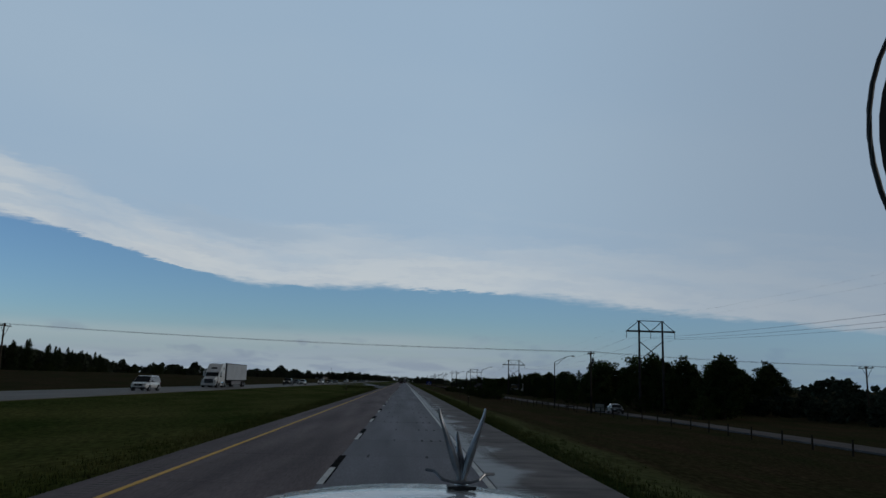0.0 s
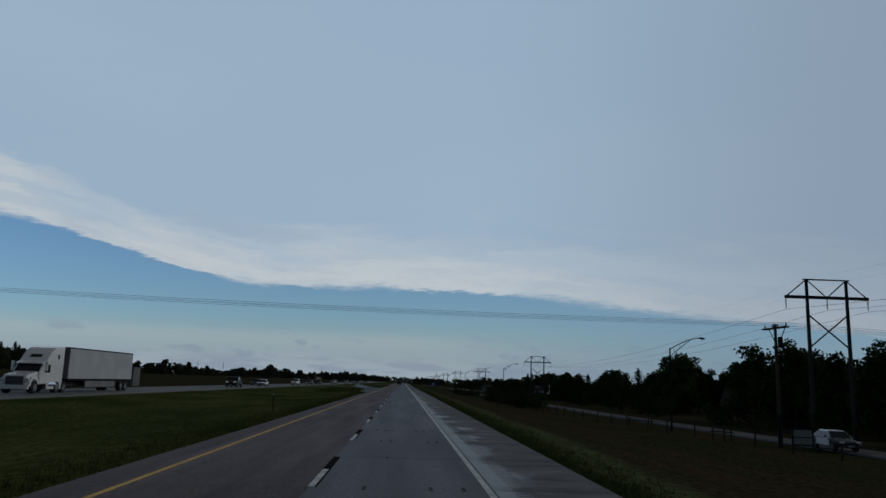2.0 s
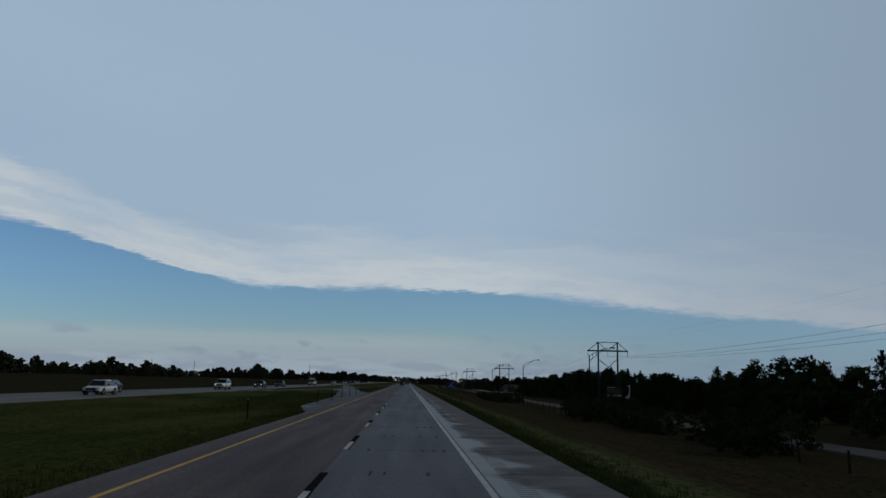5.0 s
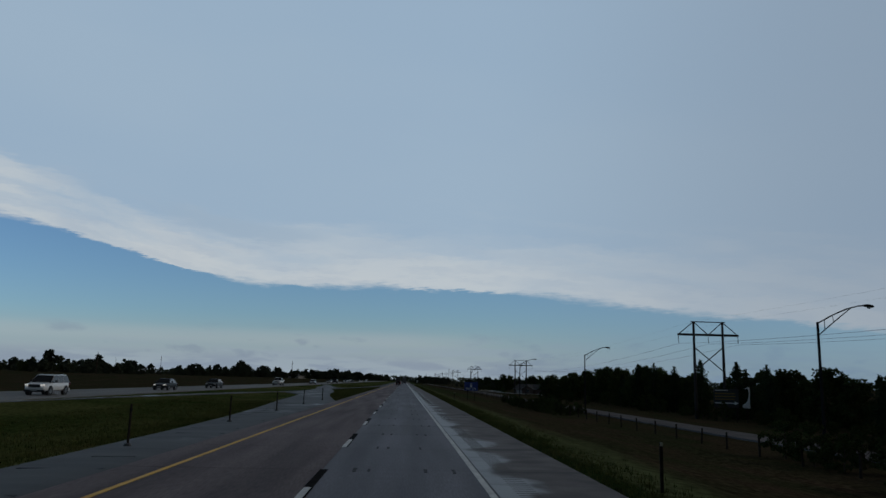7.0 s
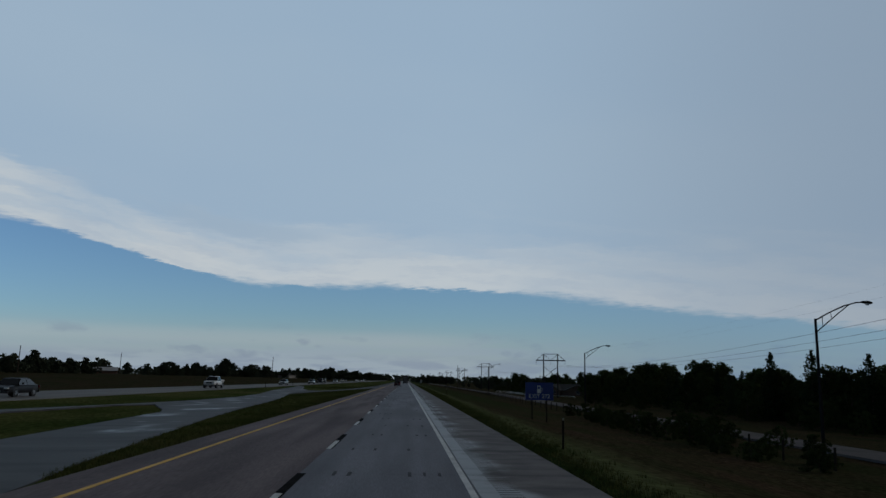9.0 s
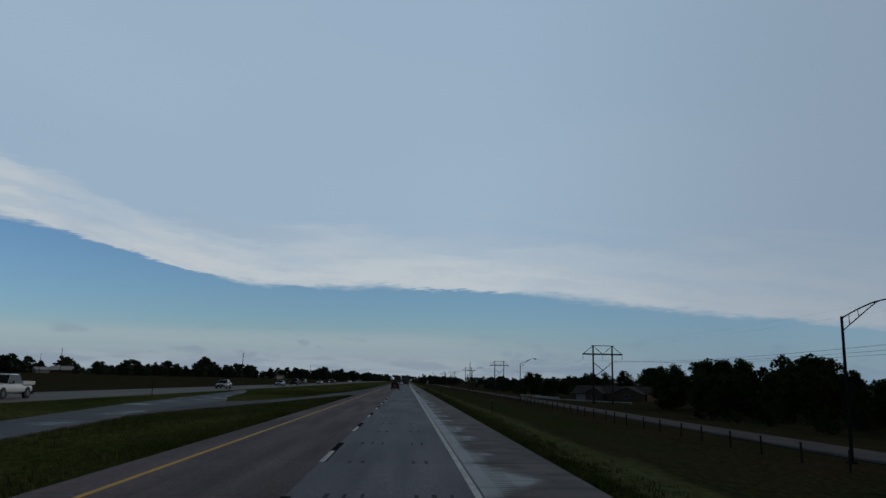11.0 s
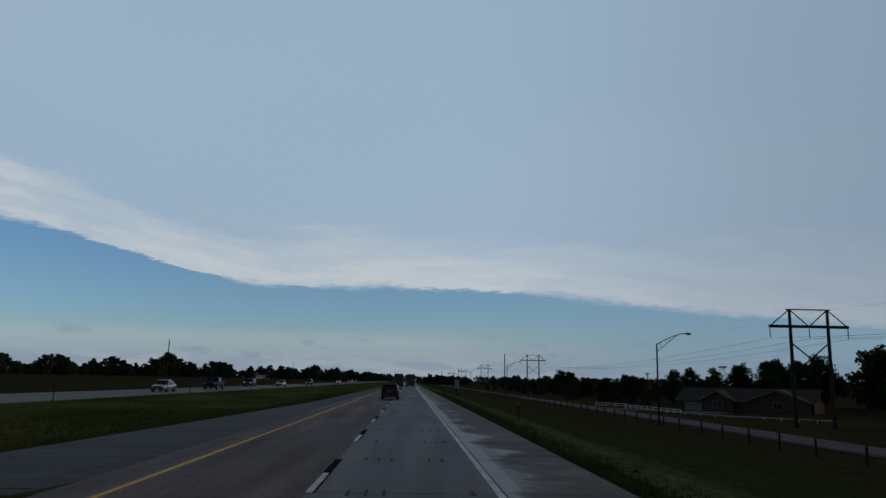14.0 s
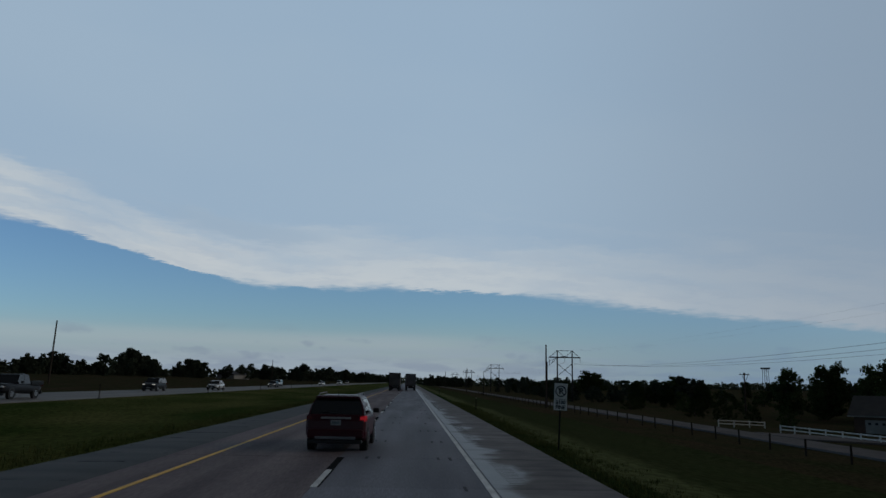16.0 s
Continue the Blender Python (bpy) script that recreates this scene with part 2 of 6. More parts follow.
M = {
    "grass": material("grass", (0.033, 0.050, 0.013), (0.078, 0.083, 0.029), 0.16, 6, 0.9, 0.45, bump=0.08, where="world", stretch=(1, 0.35, 1), shine=0.03),
    "field": material("dry grass", (0.048, 0.036, 0.022), (0.031, 0.034, 0.016), 0.30, 7, 0.9, 0.45, bump=0.08, where="world", stretch=(1, 0.3, 1), shine=0.03),
    "blade": material("grass blades", (0.044, 0.062, 0.017), (0.084, 0.088, 0.034), 0.3, 8, 0.85, 0.3, where="world", shine=0.05),
    "left_lane": material("brown concrete", (0.172, 0.137, 0.138), (0.100, 0.079, 0.082), 0.9, 30, 0.82, 0.34, bump=0.006, where="world", vary=0.08, stretch=(1.1, 0.07, 1), shine=0.10),
    "right_lane": material("grey concrete", (0.150, 0.145, 0.168), (0.092, 0.089, 0.106), 0.9, 32, 0.7, 0.30, bump=0.006, where="world", vary=0.09, stretch=(1.1, 0.07, 1), shine=0.2),
    "shoulder": material("shoulder concrete", (0.158, 0.138, 0.132), (0.090, 0.080, 0.078), 0.8, 20, 0.78, 0.22, bump=0.005, where="world", vary=0.12, shine=0.15),
    "asphalt": material("wet asphalt", (0.034, 0.034, 0.037), (0.066, 0.064, 0.066), 0.5, 26, 0.75, 0.3, bump=0.004, where="world", wet=0.34, wet_scale=0.30, shine=0.34, stretch=(0.35, 1.3, 1)),
    "old_asphalt": material("worn dark asphalt", (0.036, 0.036, 0.038), (0.062, 0.060, 0.061), 0.5, 26, 0.8, 0.3, bump=0.005, where="world", shine=0.2, stretch=(0.35, 1.3, 1)),
    "frontage": material("pale gravel road", (0.148, 0.140, 0.140), (0.112, 0.107, 0.108), 0.3, 12, 0.85, 0.2, bump=0.01, where="world", shine=0.09),
    "opposite": material("pale worn concrete", (0.195, 0.185, 0.176), (0.150, 0.142, 0.135), 0.5, 20, 0.8, 0.2, bump=0.005, where="world", stretch=(1, 0.12, 1), shine=0.13),
    "joint": material("joint", (0.026, 0.026, 0.026), None, 2, 30, 0.9, where="world", shine=0.05),
    "white_line": material("white road paint", (0.62, 0.62, 0.60), (0.42, 0.42, 0.41), 1.6, 24, 0.6, 0.2, where="world", shine=0.15),
    "yellow_line": material("yellow road paint", (0.70, 0.40, 0.030), (0.55, 0.31, 0.035), 1.2, 24, 0.6, 0.18, where="world", shine=0.15),
    "black_line": material("black road paint", (0.014, 0.014, 0.015), (0.022, 0.022, 0.023), 1.2, 24, 0.8, 0.2, where="world", shine=0.08),
    # the grooves' shade is put into the colour of thin surface bars
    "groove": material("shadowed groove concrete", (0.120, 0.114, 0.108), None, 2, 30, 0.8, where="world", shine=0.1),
    "slot": material("dark patched slot", (0.066, 0.066, 0.070), None, 2, 30, 0.85, where="world", shine=0.1),
    "leaf": material("leaves", (0.030, 0.046, 0.016), (0.048, 0.060, 0.022), 0.5, 5, 0.95, 0.22, vary=0.3, shine=0.02),
    "needle": material("cedar foliage", (0.022, 0.036, 0.017), (0.032, 0.044, 0.022), 0.6, 5, 0.95, 0.22, vary=0.25, shine=0.02),
    # distance haze put into the colour: far trees get paler, bluer leaves
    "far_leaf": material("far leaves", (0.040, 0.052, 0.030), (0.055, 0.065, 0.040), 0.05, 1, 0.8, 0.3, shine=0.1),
    "haze_leaf": material("haze-paled leaves", (0.046, 0.058, 0.040), (0.060, 0.072, 0.050), 0.2, 2, 0.95, 0.2, vary=0.2, shine=0.02),
    "bark": material("bark", (0.07, 0.055, 0.042), (0.045, 0.036, 0.028), 3, 20, 0.9, 0.25, bump=0.02, stretch=(1, 1, 0.3), shine=0.15),
    "pole_wood": material("weathered pole wood", (0.070, 0.056, 0.044), (0.046, 0.038, 0.032), 1.5, 18, 0.9, 0.2, bump=0.01, stretch=(1, 1, 0.15), shine=0.06),
    "tower_steel": material("dark weathered steel", (0.030, 0.029, 0.028), (0.042, 0.040, 0.038), 1.5, 14, 0.85, 0.15, 0.0, shine=0.1),
    "galvanised": material("weathered galvanised steel", (0.022, 0.023, 0.025), (0.017, 0.018, 0.019), 2, 20, 0.85, 0.1, 0.0, shine=0.06),
    "wire": material("wire", (0.04, 0.04, 0.045), None, 2, 9, 0.5, 0.05, 0.5),
    "glassy": material("insulator", (0.10, 0.10, 0.11), None, 3, 20, 0.25, 0.05),
    "post": material("brown marker post", (0.040, 0.033, 0.028), None, 3, 20, 0.9, 0.15, shine=0.05),
    "reflector": material("pale reflector", (0.34, 0.32, 0.24), None, 5, 30, 0.3),
    "tyre": material("tyre rubber", (0.018, 0.018, 0.019), None, 6, 40, 0.8),
    "rim": material("alloy rim", (0.45, 0.46, 0.48), None, 6, 40, 0.3, 0.05, 0.9),
    "glass_dark": material("dark car glass", (0.010, 0.012, 0.014), None, 2, 8, 0.06, 0.05),
    "trim_black": material("black plastic trim", (0.016, 0.016, 0.017), None, 5, 50, 0.55),
    "chrome": material("chrome", (0.72, 0.74, 0.78), None, 5, 40, 0.12, 0.03, 1.0),
    "ornament": material("dull silver ornament", (0.30, 0.31, 0.335), (0.21, 0.215, 0.23), 30, 120, 0.4, 0.15, 0.85),
    "lamp_clear": material("headlamp glass", (0.7, 0.7, 0.7), None, 5, 30, 0.12),
    "lamp_lit": material("lit headlamp", (0.9, 0.88, 0.8), None, 5, 30, 0.2, emit=(1.0, 0.97, 0.92, 0.35)),
    "lamp_red": material("red tail lamp", (0.09, 0.004, 0.006), None, 5, 30, 0.2),
    "brake_lit": material("lit brake lamp", (0.6, 0.02, 0.03), None, 5, 30, 0.2, emit=(1.0, 0.03, 0.05, 0.12)),
    "plate": material("number plate", (0.32, 0.33, 0.33), None, 8, 40, 0.4),
    "plate_ink": material("plate ink", (0.05, 0.10, 0.12), None, 8, 40, 0.5),
    "maroon": material("maroon car paint", (0.046, 0.002, 0.008), (0.040, 0.002, 0.007), 1, 40, 0.4, 0.05, 0.0, coat=0.08, shine=0.2),
    "white_paint": material("white car paint", (0.72, 0.73, 0.74), (0.66, 0.67, 0.68), 0.8, 30, 0.3, 0.03, coat=0.5),
    "silver_paint": material("silver car paint", (0.40, 0.42, 0.43), (0.36, 0.38, 0.39), 0.8, 30, 0.3, 0.04, 0.5, coat=0.5),
    "dark_paint": material("charcoal car paint", (0.016, 0.017, 0.020), (0.012, 0.013, 0.016), 0.8, 30, 0.45, 0.04, 0.0, coat=0.0, shine=0.14),
    "hood_paint": material("pale blue-white truck paint", (0.40, 0.46, 0.52), (0.35, 0.41, 0.47), 0.9, 14, 0.25, 0.05, coat=0.6),
    "trailer": material("dirty white trailer skin", (0.43, 0.455, 0.49), (0.36, 0.38, 0.41), 0.6, 8, 0.5, 0.08),
    "trailer_dark": material("grimy trailer door", (0.10, 0.085, 0.075), (0.065, 0.058, 0.055), 0.8, 8, 0.6, 0.15),
    "trailer_grey": material("grey trailer door", (0.19, 0.19, 0.20), (0.13, 0.13, 0.14), 0.8, 8, 0.6, 0.12),
    "sign_blue": material("blue road sign sheeting", (0.012, 0.035, 0.22), (0.010, 0.030, 0.19), 1, 20, 0.4, 0.06),
    "sign_white": material("white sign sheeting", (0.68, 0.69, 0.68), (0.6, 0.61, 0.6), 2, 20, 0.45, 0.05),
    "sign_ink": material("black sign ink", (0.015, 0.015, 0.018), None, 3, 20, 0.5),
    "board_dark": material("dark painted signboard", (0.020, 0.022, 0.022), (0.03, 0.03, 0.028), 1, 12, 0.6),
    "board_gold": material("faded gold lettering", (0.22, 0.14, 0.03), None, 2, 12, 0.6),
    "brick_wall": material("brown brick wall", (0.100, 0.060, 0.044), (0.076, 0.048, 0.037), 1.2, 14, 0.85, 0.2, bump=0.01, shine=0.2),
    "siding": material("pale house siding", (0.26, 0.25, 0.23), (0.21, 0.20, 0.18), 1, 14, 0.75, 0.08),
    "shingle": material("dark roof shingles", (0.042, 0.038, 0.036), (0.031, 0.029, 0.028), 1.2, 10, 0.85, 0.2, bump=0.02, shine=0.2),
    "pale_metal": material("pale metal roofing", (0.42, 0.43, 0.44), (0.34, 0.35, 0.36), 0.6, 6, 0.5, 0.08, shine=0.3),
    "shed_metal": material("dull grey sheet metal", (0.125, 0.128, 0.132), (0.098, 0.100, 0.102), 0.8, 6, 0.7, 0.1, shine=0.2),
    "white_wood": material("white painted wood", (0.62, 0.62, 0.60), (0.52, 0.52, 0.50), 2, 20, 0.55, 0.06),
    "fence_wood": material("grey fence post wood", (0.040, 0.034, 0.029), (0.026, 0.023, 0.020), 3, 20, 0.9, 0.2, bump=0.01, shine=0.09),
    "window": material("house window glass", (0.02, 0.024, 0.028), None, 2, 8, 0.08, 0.03),
}


def silt_and_sheen(m):
    """A pale, smooth film, silt with wet sheen painted into its colour, that reaches out from the edge line in ragged
    tongues, and damp bands across the slabs.
    """
    nt = m.node_tree
    b = nt.nodes["Principled BSDF"]
    N, L = nt.nodes.new, nt.links.new
    sep = N("ShaderNodeSeparateXYZ")
    L(N("ShaderNodeTexCoord").outputs["Object"], sep.inputs[0])
    pos = N("ShaderNodeNewGeometry").outputs["Position"]

    def calc(op, a, c):
        n = N("ShaderNodeMath")
        n.operation = op
        for i, v in enumerate((a, c)):
            if isinstance(v, (int, float)):
                n.inputs[i].default_value = v
            else:
                L(v, n.inputs[i])
        return n.outputs[0]

    def field(scale, detail):
        mp, n = N("ShaderNodeMapping"), N("ShaderNodeTexNoise")
        mp.inputs["Scale"].default_value = scale
        L(pos, mp.inputs[0]), L(mp.outputs[0], n.inputs["Vector"])
        n.inputs["Scale"].default_value, n.inputs["Detail"].default_value = 1.0, detail
        return n.outputs["Fac"]

    def ease(v, lo, hi):
        n = N("ShaderNodeMapRange")
        n.interpolation_type = "SMOOTHSTEP"
        n.inputs[1].default_value, n.inputs[2].default_value = lo, hi
        L(v, n.inputs[0])
        return n.outputs[0]

    taper = calc("SUBTRACT", 1.0, calc("ABSOLUTE", calc("MULTIPLY", calc("SUBTRACT", sep.outputs[1], 3.0), 0.33), 0.0))
    reach = calc("MULTIPLY", calc("MULTIPLY", field((0.05, 0.30, 1), 2), 1.9), calc("ADD", 0.42, calc("MULTIPLY", taper, 0.75)))
    reach = calc("ADD", reach, calc("MULTIPLY", calc("SUBTRACT", field((1.3, 0.8, 1), 6), 0.5), 1.5))
    film = ease(calc("SUBTRACT", calc("SUBTRACT", sep.outputs[0], 3.80), reach), 0.22, -0.38)
    damp = calc("MULTIPLY", ease(field((0.22, 1.1, 1), 5), 0.52, 0.64), 0.55)
    joint = calc("MULTIPLY", ease(sep.outputs[1], 0.55, 0.05), 0.6)
    dark = calc("MAXIMUM", damp, joint)
    col, wet = N("ShaderNodeMix"), N("ShaderNodeMix")
    col.data_type = wet.data_type = "RGBA"
    wet.blend_type = "MULTIPLY"
    L(calc("MULTIPLY", film, 0.62), col.inputs[0])
    L(b.inputs["Base Color"].links[0].from_socket, col.inputs[6])
    col.inputs[7].default_value = (0.255, 0.262, 0.275, 1)
    L(dark, wet.inputs[0]), L(col.outputs[2], wet.inputs[6])
    wet.inputs[7].default_value = (0.52, 0.52, 0.54, 1)
    L(wet.outputs[2], b.inputs["Base Color"])
    rough = N("ShaderNodeMix")
    L(film, rough.inputs[0])
    L(b.inputs["Roughness"].links[0].from_socket, rough.inputs[2])
    rough.inputs[3].default_value = 0.45
    L(rough.outputs[0], b.inputs["Roughness"])


silt_and_sheen(M["shoulder"])


def mown_strip(m):
    """Paler, short grass in a ragged strip along the shoulder, lush dark grass at its very edge, greener land further on."""
    nt = m.node_tree
    b = nt.nodes["Principled BSDF"]
    N, L = nt.nodes.new, nt.links.new
    pos = N("ShaderNodeNewGeometry").outputs["Position"]
    sep, mp, wob = N("ShaderNodeSeparateXYZ"), N("ShaderNodeMapping"), N("ShaderNodeTexNoise")
    L(pos, sep.inputs[0])
    mp.inputs["Scale"].default_value = (0.8, 0.10, 1)
    L(pos, mp.inputs[0])
    L(mp.outputs[0], wob.inputs["Vector"])
    wob.inputs["Scale"].default_value, wob.inputs["Detail"].default_value = 1.0, 6
    shift = N("ShaderNodeMath")
    shift.operation = "MULTIPLY_ADD"
    L(wob.outputs["Fac"], shift.inputs[0])
    shift.inputs[1].default_value = 3.2
    L(sep.outputs[0], shift.inputs[2])
    colour = b.inputs["Base Color"].links[0].from_socket
    along, lush = N("ShaderNodeMapRange"), N("ShaderNodeMix")
    along.interpolation_type = "SMOOTHSTEP"
    along.inputs[1].default_value, along.inputs[2].default_value, along.inputs[4].default_value = 300, 400, 0.8
    L(sep.outputs[1], along.inputs[0])
    lush.data_type = "RGBA"
    L(along.outputs[0], lush.inputs[0]), L(colour, lush.inputs[6])
    lush.inputs[7].default_value = (0.030, 0.041, 0.016, 1)
    colour = lush.outputs[2]
    for lo, hi, tint in ((11.9, 9.9, (0.076, 0.088, 0.040)), (8.9, 8.4, (0.020, 0.034, 0.010))):
        r, mx = N("ShaderNodeMapRange"), N("ShaderNodeMix")
        r.interpolation_type = "SMOOTHSTEP"
        r.inputs[1].default_value, r.inputs[2].default_value = lo, hi
        L(shift.outputs[0], r.inputs[0])
        mx.data_type = "RGBA"
        L(r.outputs[0], mx.inputs[0]), L(colour, mx.inputs[6])
        mx.inputs[7].default_value = (*tint, 1)
        colour = mx.outputs[2]
    grain, hsv = N("ShaderNodeTexNoise"), N("ShaderNodeHueSaturation")
    L(pos, grain.inputs["Vector"])
    grain.inputs["Scale"].default_value, grain.inputs["Detail"].default_value = 3.0, 6
    span = N("ShaderNodeMapRange")
    span.inputs[1].default_value, span.inputs[2].default_value, span.inputs[3].default_value, span.inputs[4].default_value = 0.3, 0.7, 0.6, 1.4
    L(grain.outputs["Fac"], span.inputs[0])
    L(span.outputs[0], hsv.inputs["Value"]), L(colour, hsv.inputs["Color"])
    L(hsv.outputs[0], b.inputs["Base Color"])


M["verge"] = material("verge grass", (0.050, 0.036, 0.023), (0.033, 0.035, 0.017), 0.30, 7, 0.9, 0.45, bump=0.08, where="world", stretch=(1, 0.3, 1), shine=0.03)
mown_strip(M["verge"])


# ---- helpers for meshes ----
def mesh_of(bm, name, mat, smooth=False):
    bmesh.ops.recalc_face_normals(bm, faces=bm.faces)
    me = bpy.data.meshes.new(name)
    bm.to_mesh(me)
    bm.free()
    me.materials.append(M[mat] if isinstance(mat, str) else mat)
    if smooth:
        me.polygons.foreach_set("use_smooth", [True] * len(me.polygons))
    return me


def part(name, bm, mat, parent=None, label="", smooth=False):
    """Links a bmesh as one mesh object, under a thing or a part."""
    ob = new(name, mesh_of(bm, name, mat, smooth))
    ob.parent = parent
    if label:
        tagged(ob, label)
    return ob


def piece(name, me, parent, loc=(0, 0, 0), turn=0.0):
    ob = new(name, me)
    ob.parent = parent
    ob.location = loc
    ob.rotation_euler = (0, 0, turn)
    return ob


def thing(name, label, category, group="", kind="", at=None):
    ob = new(name)
    ob.empty_display_size = 0.2
    tagged(ob, label, category, group, kind)
    if at is not None:
        ob.matrix_world = at
    return ob


def box(bm, x0, x1, y0, y1, z0, z1, bevel=0.0):
    m = Matrix.Translation(((x0 + x1) / 2, (y0 + y1) / 2, (z0 + z1) / 2)) @ Matrix.Diagonal((abs(x1 - x0), abs(y1 - y0), abs(z1 - z0), 1))
    vs = bmesh.ops.create_cube(bm, size=1, matrix=m)["verts"]
    if bevel:
        es = list({e for v in vs for e in v.link_edges})
        bmesh.ops.bevel(bm, geom=es, offset=bevel, segments=2, affect="EDGES", profile=0.6)
    return bm


def rod(bm, a, b, r0, r1=None, n=8):
    """A round bar from a to b."""
    a, b = Vector(a), Vector(b)
    r1 = r0 if r1 is None else r1
    d = b - a
    m = Matrix.Translation((a + b) / 2) @ d.to_track_quat("Z", "Y").to_matrix().to_4x4()
    bmesh.ops.create_cone(bm, cap_ends=True, segments=n, radius1=r0, radius2=r1, depth=d.length, matrix=m)
    return bm


def beam(bm, a, b, w, h=None):
    """A square bar from a to b."""
    a, b = Vector(a), Vector(b)
    h = h or w
    d = b - a
    m = Matrix.Translation((a + b) / 2) @ d.to_track_quat("Z", "Y").to_matrix().to_4x4() @ Matrix.Diagonal((w, h, d.length, 1))
    bmesh.ops.create_cube(bm, size=1, matrix=m)
    return bm


def tube(bm, pts, r, n=6):
    """A round bar along a line of points."""
    rings = []
    for i, p in enumerate(pts):
        p = Vector(p)
        d = (Vector(pts[min(i + 1, len(pts) - 1)]) - Vector(pts[max(i - 1, 0)])).normalized()
        q = d.to_track_quat("Z", "Y")
        rings.append([bm.verts.new(p + q @ Vector((r * math.cos(k * math.tau / n), r * math.sin(k * math.tau / n), 0))) for k in range(n)])
    for a, b in zip(rings, rings[1:]):
        for k in range(n):
            bm.faces.new((a[k], a[(k + 1) % n], b[(k + 1) % n], b[k]))
    bm.faces.new(rings[0][::-1]), bm.faces.new(rings[-1])
    return bm


def prism(bm, outline, x0, x1, bevel=0.0, shear=None):
    """A solid from an outline of (y, z), between x0 and x1."""
    a = [bm.verts.new((x0, y, z)) for y, z in outline]
    b = [bm.verts.new((x1, y, z)) for y, z in outline]
    faces = [bm.faces.new(a), bm.faces.new(b[::-1])]
    n = len(outline)
    for i in range(n):
        faces.append(bm.faces.new((a[i], b[i], b[(i + 1) % n], a[(i + 1) % n])))
    if bevel:
        bmesh.ops.recalc_face_normals(bm, faces=faces)
        es = [e for f in faces[:2] for e in f.edges]
        bmesh.ops.bevel(bm, geom=es, offset=bevel, segments=3, affect="EDGES", profile=0.6)
    return bm


def hull(bm, rings):
    """A closed solid through rings of points of equal number."""
    vs = [[bm.verts.new(p) for p in ring] for ring in rings]
    n = len(vs[0])
    for a, b in zip(vs, vs[1:]):
        for k in range(n):
            bm.faces.new((a[k], a[(k + 1) % n], b[(k + 1) % n], b[k]))
    bm.faces.new(vs[0][::-1]), bm.faces.new(vs[-1])
    return bm


def lerp_table(table, v):
    for (a, p), (b, q) in zip(table, table[1:]):
        if v <= b:
            return p + (q - p) * max(0.0, (v - a) / (b - a))
    return table[-1][1]


# ---- ground and roads ----
SECTION = [(-3000, 5.0), (-400, 3.0), (-150, 2.2), (-90, 1.5), (-55, 0.5), (-38, 0.2), (-24, 0.2), (-14, -0.22), (-5.4, -0.03), (-4.7, -0.08), (6.2, -0.08), (6.6, -0.02),
           (10, -0.35), (18, -1.7), (24, -1.95), (36, -2.2), (50, -2.7), (75, -2.8), (120, -2.0), (300, 0.0), (3000, 6.0)]


def land(x, y):
    return lerp_table(SECTION, x)


def build_ground():
    xs = [-3000, -1500, -800, -400, -250, -190, -150, -120, -90, -72, -55, -46, -38, -31, -24, -21, -17, -14, -11, -8, -5.4, -4.7, 1, 6.2, 6.6, 7.4, 8.5, 10, 12, 15, 18, 21, 24,
          27, 30, 33, 36, 40, 45, 50, 60, 75, 95, 120, 160, 220, 300, 500, 1000, 3000]
    ys = [-400, -200, -100] + [-60 + 6 * i for i in range(160)] + [920 + 60 * i for i in range(20)] + [2300, 3000, 4700]
    bm = bmesh.new()
    grid = []
    for y in ys:
        row = []
        for x in xs:
            z = land(x, y)
            if x > 9 and x < 400 or x < -40 or -23 < x < -8:
                k = 0.04 if -23 < x < -8 else 0.10 if abs(x) < 60 else 0.35
                z += k * noise.noise((x * 0.11, y * 0.09, 0.3)) + (k * 0.3) * noise.noise((x * 0.5, y * 0.4, 4.3)) - (0.05 if -23 < x < -8 else 0)
            row.append(bm.verts.new((x, y, z)))
        grid.append(row)
    for a, b in zip(grid, grid[1:]):
        for i in range(len(xs) - 1):
            bm.faces.new((a[i], a[i + 1], b[i + 1], b[i]))
    ob = part("ground", bm, "grass", smooth=True)
    ob.data.materials.append(M["field"])
    ob.data.materials.append(M["verge"])
    for p in ob.data.polygons:
        if p.center.x < -36 or p.center.x > 6.3:
            p.material_index = 2 if 6.3 < p.center.x < 21 else 1
    tagged(ob, "rough dark green and dry brown roadside grassland", "ground", kind="structure")


build_ground()

Y0, PITCH = -30.48, 6.096  # the slabs' first joint and length
SLABS = 120
END = Y0 + SLABS * PITCH


def slab_base(name, x0, x1, y0, y1, z, mat, label, category, step=0):
    bm = bmesh.new()
    box(bm, x0, x1, y0, y1, z - 0.25, z)
    ob = part(name, bm, mat)
    return tagged(ob, label, category, kind="structure")


road = slab_base("road", -4.8, 3.72, -120, END, -0.014, "joint", "two-lane grey concrete highway with worn joints", "road")
slab_base("road", -4.8, 3.72, END, 4600, 0.0, "right_lane", "grey concrete highway running to the horizon", "road")
shoulder = slab_base("pavement", 3.73, 6.25, -120, END, -0.014, "joint", "damp concrete right shoulder beside the highway", "shoulder")
slab_base("pavement", 3.73, 6.25, END, 4600, 0.0, "shoulder", "concrete right shoulder running to the horizon", "shoulder")
opposite = slab_base("road", -36, -24.5, -300, 4600, 0.25, "opposite", "pale concrete carriageway for oncoming traffic", "road")


